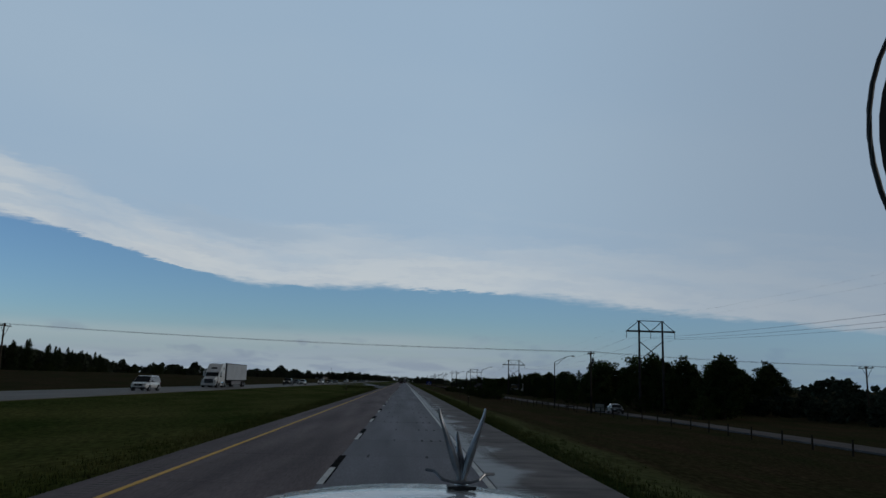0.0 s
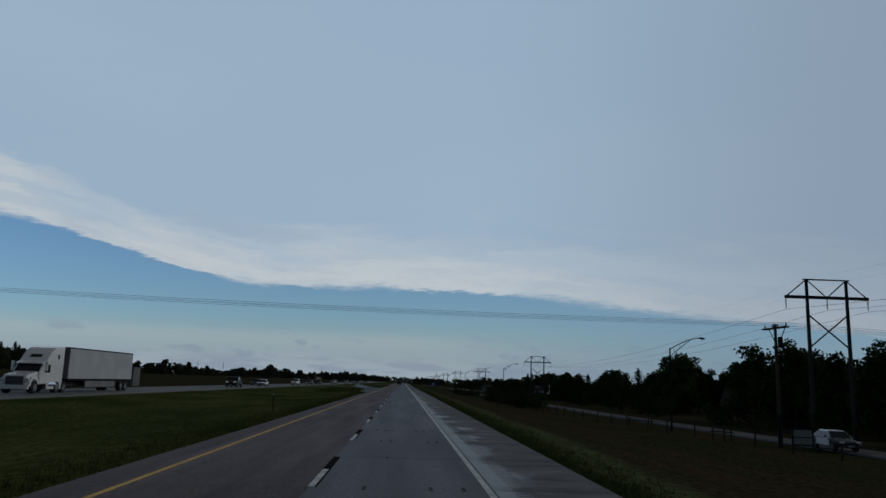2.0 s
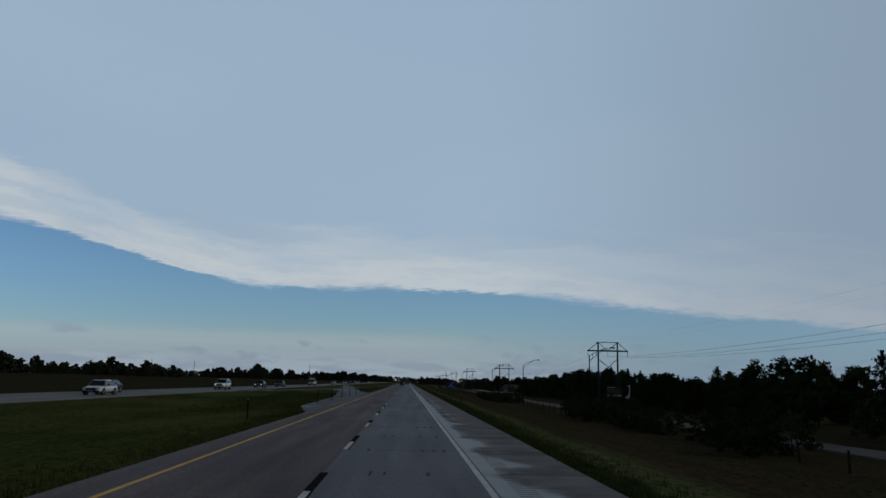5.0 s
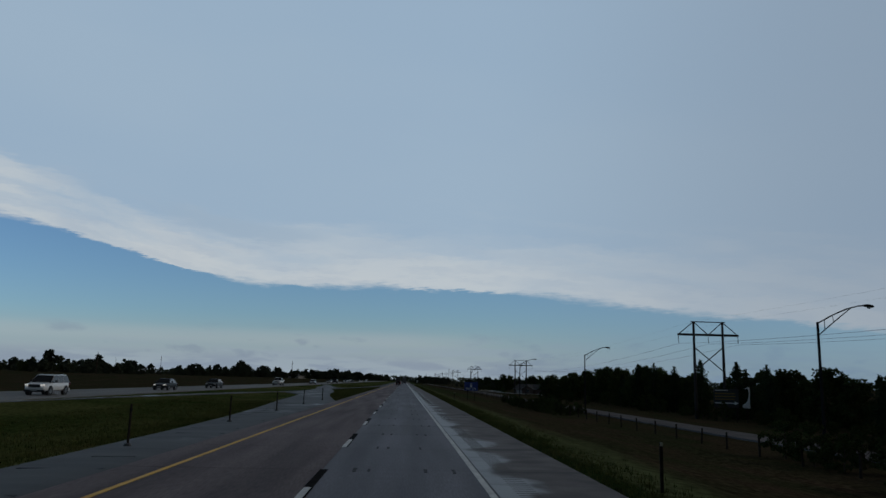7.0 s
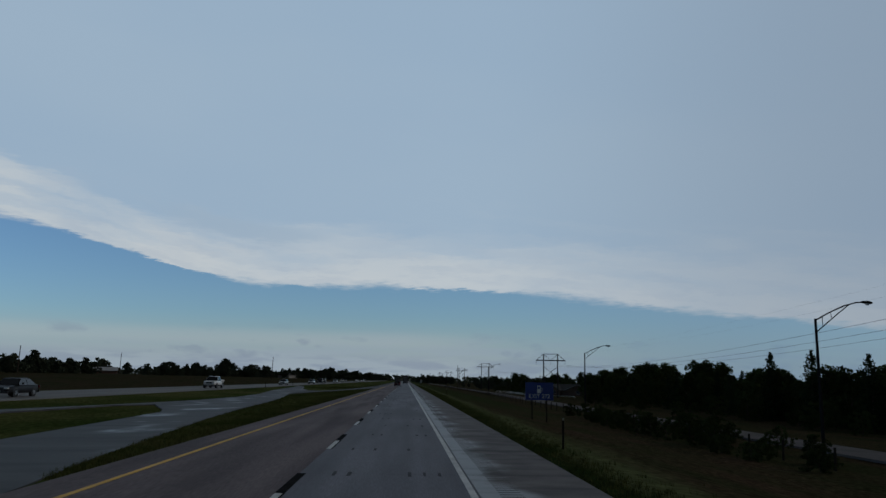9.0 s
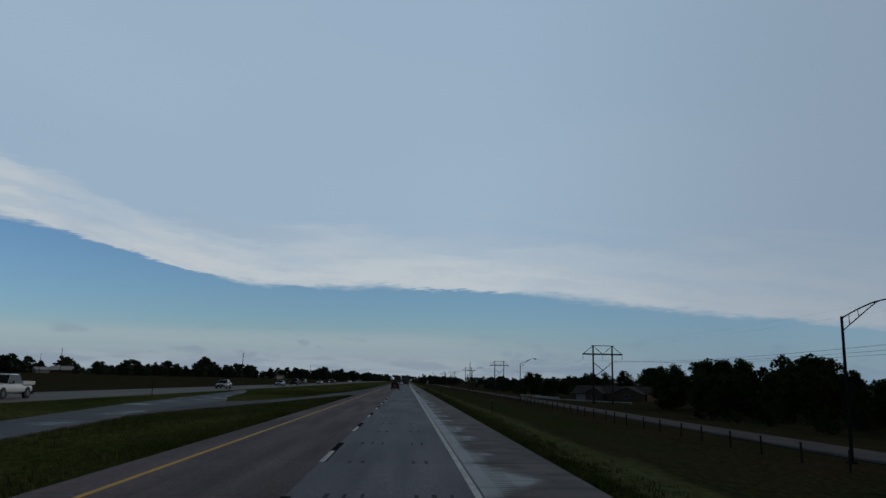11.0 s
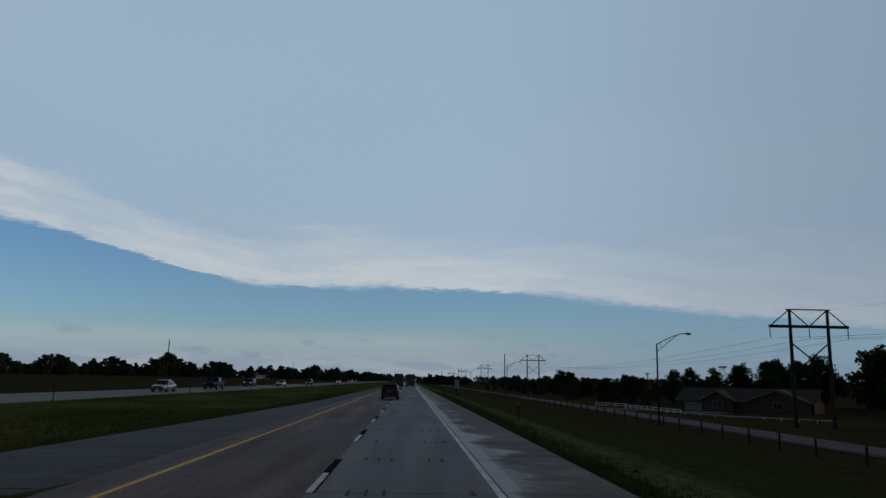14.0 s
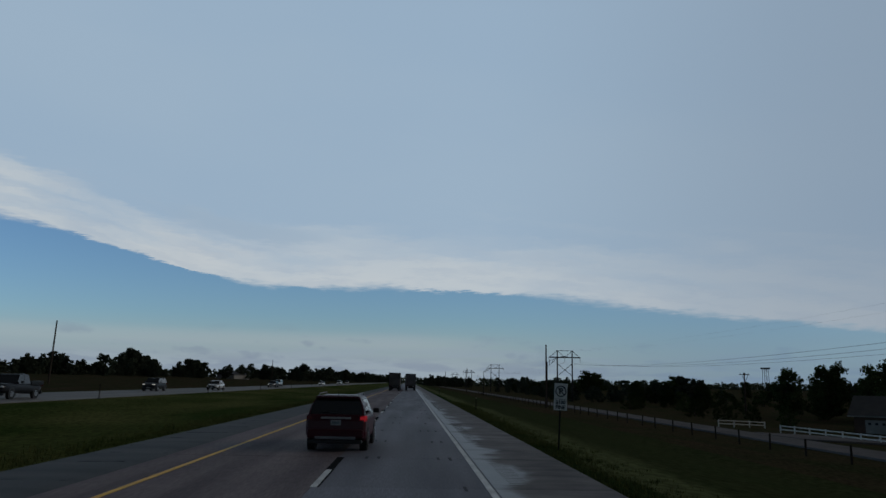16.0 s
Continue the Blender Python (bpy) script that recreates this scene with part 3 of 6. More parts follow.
def paved_strip(name, left, right, y0, y1, n, mat, label, category, lift=0.05, across=6, kind="structure"):
    """A strip that follows the land between two lines, each a table of (y, x)."""
    bm = bmesh.new()
    rows = []
    for i in range(n + 1):
        y = y0 + (y1 - y0) * i / n
        a, b = lerp_table(left, y), lerp_table(right, y)
        b = max(b, a + 0.05)
        rows.append([bm.verts.new((a + (b - a) * k / across, y, land(a + (b - a) * k / across, y) + lift)) for k in range(across + 1)])
    for p, q in zip(rows, rows[1:]):
        for k in range(across):
            bm.faces.new((p[k], p[k + 1], q[k + 1], q[k]))
    bmesh.ops.recalc_face_normals(bm, faces=bm.faces)
    skirt = bmesh.ops.extrude_face_region(bm, geom=bm.faces[:])
    bmesh.ops.translate(bm, vec=(0, 0, -0.15), verts=[v for v in skirt["geom"] if isinstance(v, bmesh.types.BMVert)])
    ob = part(name, bm, mat)
    return tagged(ob, label, category, kind=kind)


# the paved crossovers of the median and the widened left shoulder: tables of (y, x)
ISLAND_NEAR = [(272, -5.0), (278, -5.8), (285, -6.6), (297, -8.0), (311, -9.2), (330, -10.4), (350, -12.4), (366, -14.2), (372, -14.0), (380, -12.9), (393, -10.5), (403, -9.2), (412, -8.0), (421, -6.6), (427, -5.0)]
STRIP_LOW = [(236, -24.4), (260, -23.3), (286, -21.4), (300, -20.2), (315, -18.1), (327, -16.9), (342, -16.3), (358, -16.9), (380, -19.2), (402, -20.5), (429, -22.4), (450, -24.5)]
WIDE_LEFT = [(186, -4.9), (192, -6.0), (199, -7.0), (226, -7.55), (238, -8.0), (250, -8.8), (265, -10.1), (273, -10.8), (286, -11.6), (299, -12.6), (306, -13.2), (310, -14.3), (315, -16.4), (318, -17.6)]
SHOULDER_LEFT = [(396, -15.4), (399, -14.0), (404, -12.5), (418, -10.6), (434, -9.7), (450, -8.8), (465, -8.1), (480, -7.4), (495, -7.2), (900, -7.0)]
crossover = paved_strip("pavement", WIDE_LEFT + STRIP_LOW[5:],
                        [(186, -4.82), (270, -4.82)] + ISLAND_NEAR[:8] + [(380, -14.8), (396, -15.4), (402, -16.6), (409, -18.2), (423, -19.6), (436, -21.6), (446, -24.4)],
                        186, 446, 130, "asphalt", "wet dark asphalt crossover through the median", "crossover", 0.03)
paved_strip("pavement", STRIP_LOW[:6], [(236, -24.3), (262, -22.4), (286, -20.2), (304, -18.7), (312, -18.2), (316, -16.6), (327, -15.0)],
            236, 327, 46, "asphalt", "narrow wet asphalt strip beside the far carriageway", "crossover", 0.036)
paved_strip("pavement", [(366, -14.6), (380, -15.2)] + SHOULDER_LEFT, ISLAND_NEAR[7:] + [(429, -4.82), (900, -4.82)],
            366, 900, 240, "old_asphalt", "dark asphalt crossover joining the widened shoulder", "crossover", 0.036)


def median_edge(y):
    """Where the grass of the median begins, or None where the pavement runs across it."""
    if y < 186 or 274 < y < 424:
        return -4.82
    if y < 272:
        return lerp_table(WIDE_LEFT, y)
    return None if y < 428 else lerp_table(SHOULDER_LEFT, y)


ROAD_BEND = [(-200, 38.2), (80, 38.0), (170, 33.5), (280, 31.5), (400, 32.0), (520, 33.5), (900, 33.5), (1500, 33.5)]
frontage = paved_strip("road", [(y, x - 2.3) for y, x in ROAD_BEND], [(y, x + 2.3) for y, x in ROAD_BEND], -120, 1500, 200, "frontage",
                       "pale gravelled frontage road behind the fence", "road", 0.16)
paved_strip("pavement", [(536, 35.8), (541, 35.8), (547, 35.8)], [(536, 36.0), (538, 56), (547, 57)], 537, 546, 6, "frontage", "pale gravel driveway up to the house", "driveway", 0.2, 14)


def concrete_slabs():
    def slab(x0, x1, name, mat):
        bm = bmesh.new()
        box(bm, x0, x1, 0.006, PITCH - 0.006, -0.05, 0.0)
        return mesh_of(bm, name, mat)
    kinds = ((road, slab(-4.8, -0.07, "slab", "left_lane")), (road, slab(-0.06, 3.72, "slab", "right_lane")), (shoulder, slab(3.73, 6.25, "slab", "shoulder")))
    for k in range(SLABS):
        for owner, me in kinds:
            piece("slab", me, owner, (0, Y0 + k * PITCH, random.uniform(-0.002, 0.002)))


def markings():
    dash = 12.19
    white, black, thin = bmesh.new(), bmesh.new(), bmesh.new()
    box(white, -0.085, 0.055, 0, 3.05, 0.0, 0.006)
    box(black, -0.10, 0.09, 3.05, 6.1, 0.0, 0.006)
    box(thin, 0.056, 0.10, 0, 3.05, 0.0, 0.006)
    white, black, thin = mesh_of(white, "lane_dash", "white_line"), mesh_of(black, "contrast_dash", "black_line"), mesh_of(thin, "contrast_edge", "black_line")
    for k in range(-3, 75):
        for name, me in (("lane_dash", white), ("contrast_dash", black), ("contrast_edge", thin)):
            piece(name, me, road, (0, k * dash, 0.002))
    for name, x0, x1, mat in (("yellow_edge_line", -3.725, -3.595, "yellow_line"), ("white_edge_line", 3.540, 3.680, "white_line")):
        bm = bmesh.new()
        for k in range(160):
            box(bm, x0, x1, -60 + k * 6, -54 + k * 6, 0.0, 0.008)
        part(name, bm, mat, road)
    # patched slots across every joint of the right lane, and a run of rumble grooves on both shoulders
    bm = bmesh.new()
    for k in range(SLABS):
        for x in (0.72, 1.06, 1.40, 2.42, 2.76, 3.10):
            if random.random() < 0.68:
                w, l = random.uniform(0.03, 0.048), random.uniform(0.26, 0.42)
                y = Y0 + k * PITCH + random.uniform(-0.05, 0.05)
                box(bm, x - w, x + w, y - l, y + l, 0.0, 0.007)
    tagged(part("joint_slots", bm, "slot", road), kind="stuff")
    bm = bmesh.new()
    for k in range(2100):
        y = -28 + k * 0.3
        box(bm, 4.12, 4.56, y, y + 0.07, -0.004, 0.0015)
        if y < 184:
            box(bm, -4.42, -4.02, y, y + 0.07, -0.004, 0.0015)
    seams = bmesh.new()
    for k in range(95):
        y = 188 + 3.05 * k if k < 26 else 424 + 3.05 * (k - 26)
        a, b = lerp_table(WIDE_LEFT, y) + 0.15 if y < 270 else lerp_table(SHOULDER_LEFT, y) + 0.15, -4.86
        if random.random() < 0.75:
            y += random.uniform(-0.6, 0.6)
            x0, x1 = a + random.uniform(0, 0.9), b - random.uniform(0, 0.5)
            beam(seams, (x0, y, land(x0, y) + 0.037), (x1, y + random.uniform(-0.12, 0.12), land(x1, y) + 0.037), random.uniform(0.05, 0.16), 0.012)
    tagged(part("sealed_crack", seams, "slot", crossover), kind="stuff")
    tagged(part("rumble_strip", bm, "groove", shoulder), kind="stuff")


# ---- trees and shrubs ----
def leaf(verts, faces, p, size, rng):
    """One leaf clump's card, bent along its middle."""
    a, b = rng.uniform(0, math.tau), rng.uniform(-1.1, 1.1)
    u = Vector((math.cos(a), math.sin(a), 0)) * size
    v = Vector((-math.sin(a) * math.sin(b), math.cos(a) * math.sin(b), math.cos(b))) * size * rng.uniform(0.6, 1.0)
    n = u.cross(v).normalized() * size * 0.3
    k = len(verts)
    verts.extend([p - u * 0.5, p - v * 0.6 + n, p + u * 0.5, p + v * 0.6 + n])
    faces.extend([(k, k + 1, k + 2), (k, k + 2, k + 3)])


def leaf_mesh(name, verts, faces, mat):
    me = bpy.data.meshes.new(name)
    me.from_pydata([tuple(v) for v in verts], [], faces)
    me.materials.append(M[mat])
    return me


def trunk_mesh(height, r, limbs, rng, spread):
    bm = bmesh.new()
    bend = [Vector((rng.uniform(-0.02, 0.02) * height, rng.uniform(-0.02, 0.02) * height, 0)) for _ in range(4)]
    pts = [Vector((0, 0, -0.3)), bend[0] + Vector((0, 0, height * 0.2)), bend[1] + Vector((0, 0, height * 0.45)), bend[2] + Vector((0, 0, height * 0.8))]
    for i, (a, b) in enumerate(zip(pts, pts[1:])):
        rod(bm, a, b, r * (1.25, 0.85, 0.6)[i], r * (0.85, 0.6, 0.2)[i], 7)
    for k in range(limbs):
        a = rng.uniform(0, math.tau)
        z = height * rng.uniform(0.22, 0.6)
        s = Vector((0, 0, z))
        m = s + Vector((math.cos(a) * spread * 0.45, math.sin(a) * spread * 0.45, height * 0.14))
        e = m + Vector((math.cos(a + 0.3) * spread * 0.35, math.sin(a + 0.3) * spread * 0.35, height * 0.13))
        rod(bm, s, m, r * 0.42, r * 0.25, 5), rod(bm, m, e, r * 0.25, r * 0.08, 5)
    return bm


def broadleaf(seed, clumps=100, leaves=52, size=0.030, wide=0.42, low=0.03, base=0.16):
    """A tree of height 1 with a crown of leaf clumps on many lobes, from near the ground to the top."""
    rng = random.Random(seed)
    lobes = []
    n = rng.randint(11, 14)
    for k in range(n):
        a, f = k * 2.4 + rng.uniform(-0.5, 0.5), (k + 0.5) / n
        z = base + (0.80 - base) * f
        girth = math.sin(math.pi * (0.22 + 0.70 * f)) * rng.uniform(0.55, 1.0)
        lobes.append((Vector((math.cos(a) * girth * wide * 0.62, math.sin(a) * girth * wide * 0.62, z)), rng.uniform(0.12, 0.20)))
    lobes.append((Vector((rng.uniform(-0.05, 0.05), rng.uniform(-0.05, 0.05), 0.84)), 0.14))
    verts, faces = [], []
    for k in range(clumps):
        c, r = lobes[k % len(lobes)]
        d = Vector((rng.gauss(0, 1), rng.gauss(0, 1), rng.gauss(0, 0.9))).normalized() * r * rng.uniform(0.3, 1.0)
        d.x, d.y = d.x * wide * 2.4, d.y * wide * 2.4
        p = c + d
        p.z = max(p.z, low + rng.uniform(0, 0.06))
        cr = rng.uniform(0.03, 0.062)
        for j in range(leaves):
            g = [max(-1.5, min(1.5, rng.gauss(0, 1))) * cr for _ in range(3)]
            q = p + Vector((g[0], g[1], g[2] * 0.75))
            leaf(verts, faces, q, size * rng.uniform(0.6, 1.25), rng)
    return verts, faces


def cedar(seed, layers=24, size=0.034, wide=0.24):
    """A conical cedar of height 1 with a ragged outline."""
    rng = random.Random(seed)
    verts, faces = [], []
    for k in range(layers):
        f = k / (layers - 1)
        z = 0.06 + 0.92 * f
        r = wide * (1 - f) ** 0.6 * (1 + 0.28 * math.sin(k * 2.1 + seed)) + 0.02
        arms = int(6 + 12 * (1 - f))
        for a in range(arms):
            t = a * math.tau / arms + rng.uniform(-0.3, 0.3)
            reach = r * rng.uniform(0.55, 1.15)
            for j in range(9):
                s = (j + rng.random()) / 9
                p = Vector((math.cos(t) * reach * s, math.sin(t) * reach * s, z - 0.04 * s + rng.gauss(0, 0.014)))
                leaf(verts, faces, p + Vector((rng.gauss(0, 0.012), rng.gauss(0, 0.012), 0)), size * rng.uniform(0.5, 1.1), rng)
    return verts, faces


def tree_stock(name, crown, mat, seed, label, category, group, trunk_r=0.022, limbs=7, spread=0.26):
    rng = random.Random(seed + 50)
    ob = thing(name, label, category, group)
    part("trunk", trunk_mesh(1.0, trunk_r, limbs, rng, spread), "bark", ob)
    c = new("crown", leaf_mesh("crown", *crown, mat))
    c.parent = ob
    return ob


BROAD = [tree_stock("tree", broadleaf(s, clumps=c, leaves=56, size=0.041, wide=w, base=lo), "leaf", s, lab, "tree", "roadside trees")
         for s, c, w, lo, lab in ((1, 110, 0.44, 0.12, "dark green broadleaf tree with a rounded ragged crown"), (2, 104, 0.50, 0.14, "broad dark green tree with a spreading crown"),
                                  (3, 112, 0.38, 0.10, "tall dark green broadleaf tree in the roadside grove"), (4, 104, 0.56, 0.10, "low wide dark green broadleaf tree"),
                                  (5, 78, 0.42, 0.16, "loose-crowned dark green tree with sky gaps"))]
MID = [tree_stock("tree", broadleaf(s, clumps=c, leaves=30, size=0.057, wide=w, base=lo), "leaf", s, lab, "tree", "roadside trees")
       for s, c, w, lo, lab in ((6, 104, 0.44, 0.12, "dark green broadleaf tree in a dense windbreak"), (7, 100, 0.52, 0.12, "wide dark green broadleaf tree in a windbreak"),
                                (8, 104, 0.40, 0.10, "slender dark green broadleaf tree beyond the frontage road"))]
CEDAR = [tree_stock("cedar_tree", cedar(s, wide=w), "needle", s, lab, "conifer", "cedars", 0.016, 0)
         for s, w, lab in ((11, 0.27, "dark conical cedar tree in a windbreak row"), (12, 0.34, "bushy dark green cedar tree"), (13, 0.23, "slim dark green cedar with a spiky top"))]
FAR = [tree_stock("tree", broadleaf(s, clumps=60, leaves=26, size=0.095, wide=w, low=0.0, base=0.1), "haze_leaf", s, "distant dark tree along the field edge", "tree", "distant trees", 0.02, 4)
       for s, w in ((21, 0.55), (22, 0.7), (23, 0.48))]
SHRUB = [tree_stock("shrub", broadleaf(s, clumps=60, leaves=44, size=0.052, wide=0.85, low=0.0, base=0.12), "leaf", s, "dark unkempt roadside shrub", "shrub", "shrubs by the fence", 0.02, 5, 0.4)
         for s in (31, 32, 33)]
LOW = [broadleaf(s, clumps=44, leaves=13, size=0.135, wide=w, low=0.0, base=0.1) for s, w in ((24, 0.55), (25, 0.7), (26, 0.48))]
stock_used = set()


def clearing(x, y):
    """The open stretch of the far tree line through which the barn shows."""
    return -172 < x < -122 and 604 < y < 676


def plant(stock, x, y, h, rng, sink=0.15):
    ob = stock[rng.randrange(len(stock))]
    w = h * rng.uniform(0.88, 1.15)
    m = Matrix.Translation((x, y, land(x, y) - sink)) @ Matrix.Rotation(rng.uniform(0, math.tau), 4, "Z") @ Matrix.Diagonal((w, w, h, 1))
    if ob.name not in stock_used:
        stock_used.add(ob.name)
        ob.matrix_world = m
        return ob
    return copy_thing(ob, m @ Matrix.Diagonal((1 / ob.scale.x, 1 / ob.scale.y, 1 / ob.scale.z, 1)))


def band(stock, n, x0, x1, y0, y1, h0, h1, seed, slope=0.0):
    """n trees over a stretch of land, spread evenly; slope leans the stretch sideways."""
    rng = random.Random(seed)
    for k in range(n):
        f = (k + rng.uniform(0.1, 0.9)) / n
        x, y, h = rng.uniform(x0, x1) + slope * f, y0 + (y1 - y0) * f, rng.uniform(h0, h1)
        if not clearing(x, y):
            plant(stock, x, y, h, rng)


def thicket(label, n, x0, x1, y0, y1, h0, h1, seed, slope=0.0):
    """Distant trees that nobody could count, joined into one mass of crowns and trunks."""
    rng = random.Random(seed)
    verts, faces, base = [], [], 0
    for k in range(n):
        f = (k + rng.uniform(0.1, 0.9)) / n
        x, y, h = rng.uniform(x0, x1) + slope * f, y0 + (y1 - y0) * f, rng.uniform(h0, h1)
        if clearing(x, y):
            continue
        w, a = h * rng.uniform(0.9, 1.3), rng.uniform(0, math.tau)
        points, tris = LOW[rng.randrange(len(LOW))]
        co = np.array([tuple(v) for v in points])
        c, s = math.cos(a) * w, math.sin(a) * w
        verts.append(np.stack((co[:, 0] * c - co[:, 1] * s + x, co[:, 0] * s + co[:, 1] * c + y, co[:, 2] * h + land(x, y) - 0.2), 1))
        faces.extend([(base + i, base + j, base + k3) for i, j, k3 in tris])
        base += len(co)
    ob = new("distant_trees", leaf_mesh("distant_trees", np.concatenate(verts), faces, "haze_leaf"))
    tagged(ob, label, "trees", kind="stuff")


def woods():
    rng = random.Random(7)
    # groves on the right
    for x, y, h in ((54, 106, 10.4), (57, 113, 11.0), (56, 128, 11.1), (57, 137, 10.2), (56, 148, 11.3), (56, 159, 12.1), (63, 163, 9.4), (72, 148, 10.6), (66, 132, 10.6), (88, 160, 11.6), (83, 151, 10.4), (95, 171, 11.2)):
        plant(BROAD, x, y, h, rng)
    band(BROAD, 10, 64, 71, 138, 190, 9, 10.8, 41, 26)
    for x, y, h in ((56, 194, 11.6), (76, 214, 10.4), (80, 207, 10.6), (84, 218, 11), (88, 208, 10.5), (72, 208, 8.8), (58, 201, 10.6), (56, 206, 9.0), (70, 292, 7.6), (56, 232, 9.4), (57, 243, 9.6), (58, 255, 9.6), (66, 240, 9.0), (60, 207, 9.2), (70, 212, 9.6), (90, 196, 9.2)):
        plant(BROAD, x, y, h, rng)
    for x, y, h in ((56, 218, 9.6), (54, 301.5, 8.4), (54, 311.5, 9.0), (54, 326, 9.7), (54, 339, 8.8), (54, 351, 9.7), (54, 362, 9.8), (55, 262, 8.6)):
        plant(CEDAR, x, y, h, rng)
    band(CEDAR, 12, 54, 62, 268, 425, 6.2, 8.2, 42)
    band(MID, 56, 54, 70, 264, 485, 6.4, 8.4, 43)
    band(MID, 14, 66, 84, 380, 500, 7.4, 9.0, 44)
    band(CEDAR, 8, 70, 84, 420, 500, 7, 8.6, 45)
    band(MID, 12, 92, 112, 495, 575, 11.5, 14.0, 46)
    for x, y, h in ((86, 574, 11.0), (93, 598, 11.6), (104, 618, 12.0), (112, 642, 12), (119, 676, 12.2), (97, 742, 9.2), (103, 750, 8.4), (85, 826, 12.5), (91, 836, 11.6), (80, 590, 10.4), (98, 586, 12)):
        plant(BROAD, x, y, h, rng)
    band(FAR, 26, 92, 218, 1180, 1285, 7.0, 12.0, 53)
    thicket("low dark scrub before the distant woods", 44, 48, 112, 690, 900, 3.2, 5.4, 54)
    for x, y, h in ((70, 607, 9.0), (71, 595, 9.2), (72, 584, 9.0), (66, 660, 6.2), (62, 672, 6.4), (70, 648, 6.0)):
        plant(BROAD, x, y, h, rng)
    for x, y, h in ((77, 702, 7.4), (84, 698, 8.6), (91, 704, 7.8)):
        plant(FAR, x, y, h, rng)
    band(MID, 16, 110, 170, 560, 780, 4.5, 7.2, 47)
    band(MID, 14, 64, 90, 780, 1000, 4.5, 7.0, 48)
    thicket("dark distant trees beyond the frontage road", 34, 55, 150, 860, 1350, 5, 8.5, 49, 40)
    thicket("dark distant trees beyond the frontage road", 26, 180, 330, 380, 900, 5, 7.5, 50)
    thicket("dark distant trees beyond the frontage road", 26, 150, 260, 100, 360, 8, 10.5, 51)
    thicket("dark distant trees beyond the frontage road", 14, 110, 190, 10, 130, 6.5, 8.5, 52)
    thicket("low dark trees at the back of the frontage field", 46, 84, 128, 20, 165, 4.2, 6.6, 55)
    thicket("low dark trees at the back of the frontage field", 30, 70, 84, 90, 140, 3.2, 4.6, 56)
    grove = random.Random(71)
    for x, y, h in ((57, 142.5, 10.6), (59, 153.5, 12.6), (55, 190, 12.0), (61.5, 202, 12.0)):
        plant(BROAD, x, y, h, grove)
    # windbreaks and woods over the fields on the left
    band(CEDAR, 34, -158, -142, 230, 612, 10.5, 15.0, 60, -90)
    thicket("dark distant tree line across the fields", 120, -172, -150, 220, 625, 8, 13.5, 61, -92)
    for x, y, h in ((-140, 505, 9.4), (-143, 512, 7.5), (-140, 553, 9.0), (-142, 560, 7.6), (-140, 600, 7.4), (-141, 716, 8.4), (-140, 725, 8.6), (-142, 736, 7.6), (-140, 770, 8.0), (-140, 779, 9.4), (-142, 789, 9.0),
                    (-139, 850, 11.6), (-140, 860, 14.2), (-142, 870, 13.4), (-140, 881, 11.8), (-141, 948, 9.6), (-140, 961, 12.0), (-140, 975, 11.6), (-138, 986, 10)):
        plant(FAR, x, y, h, rng)
    band(FAR, 22, -158, -128, 510, 720, 3.5, 6.5, 62, 5)
    band(FAR, 26, -158, -132, 740, 980, 4.5, 8.0, 63)
    thicket("dark distant tree line across the fields", 26, -250, -225, 600, 900, 7, 13, 64)
    thicket("low dark scrub under the tree line across the fields", 110, -156, -126, 490, 1000, 3.2, 5.8, 68)
    band(FAR, 34, -130, -104, 780, 1100, 5, 10, 65, 40)
    thicket("dark distant tree line across the fields", 50, -98, -60, 930, 1500, 8.0, 12.0, 66, 35)
    thicket("dark distant trees beside the highway", 26, 16, 72, 1240, 1490, 8.5, 12.5, 69)
    thicket("dark distant tree line across the fields", 36, -420, -300, 400, 1200, 8, 13, 67)
    # shrubs along the fence and under the trees
    band(SHRUB, 20, 20.5, 25.5, 290, 350, 0.9, 1.8, 70)
    band(SHRUB, 30, 21.5, 29, 178, 243, 1.7, 3.0, 78)
    band(SHRUB, 20, 22, 28, 296, 345, 1.2, 2.3, 79)
    band(SHRUB, 12, 44, 52, 100, 230, 2.0, 4.0, 72)
    band(SHRUB, 8, 46, 56, 566, 640, 2.0, 3.2, 73)
    band(SHRUB, 26, 45, 53, 236, 440, 1.8, 3.8, 75)
    band(SHRUB, 18, -158, -140, 280, 600, 3, 5, 76)
    band(SHRUB, 12, 70, 100, 590, 700, 3, 5, 77)


def far_woods():
    rng = random.Random(5)
    verts, faces = [], []
    for k in range(11000):
        x = rng.uniform(-900, 900)
        y = 1500 + rng.uniform(0, 160) + abs(x) * 0.12
        h = 9.5 + 3.5 * noise.noise((x * 0.012, 2.0, 0.0)) + 2.0 * noise.noise((x * 0.06, 7.0, 0.0))
        leaf(verts, faces, Vector((x, y, land(x, y) + rng.uniform(0, 1) ** 1.5 * h)), rng.uniform(3.0, 5.6), rng)
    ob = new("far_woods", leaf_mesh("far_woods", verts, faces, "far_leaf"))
    tagged(ob, "dark distant woods along the horizon", "woods", kind="stuff")


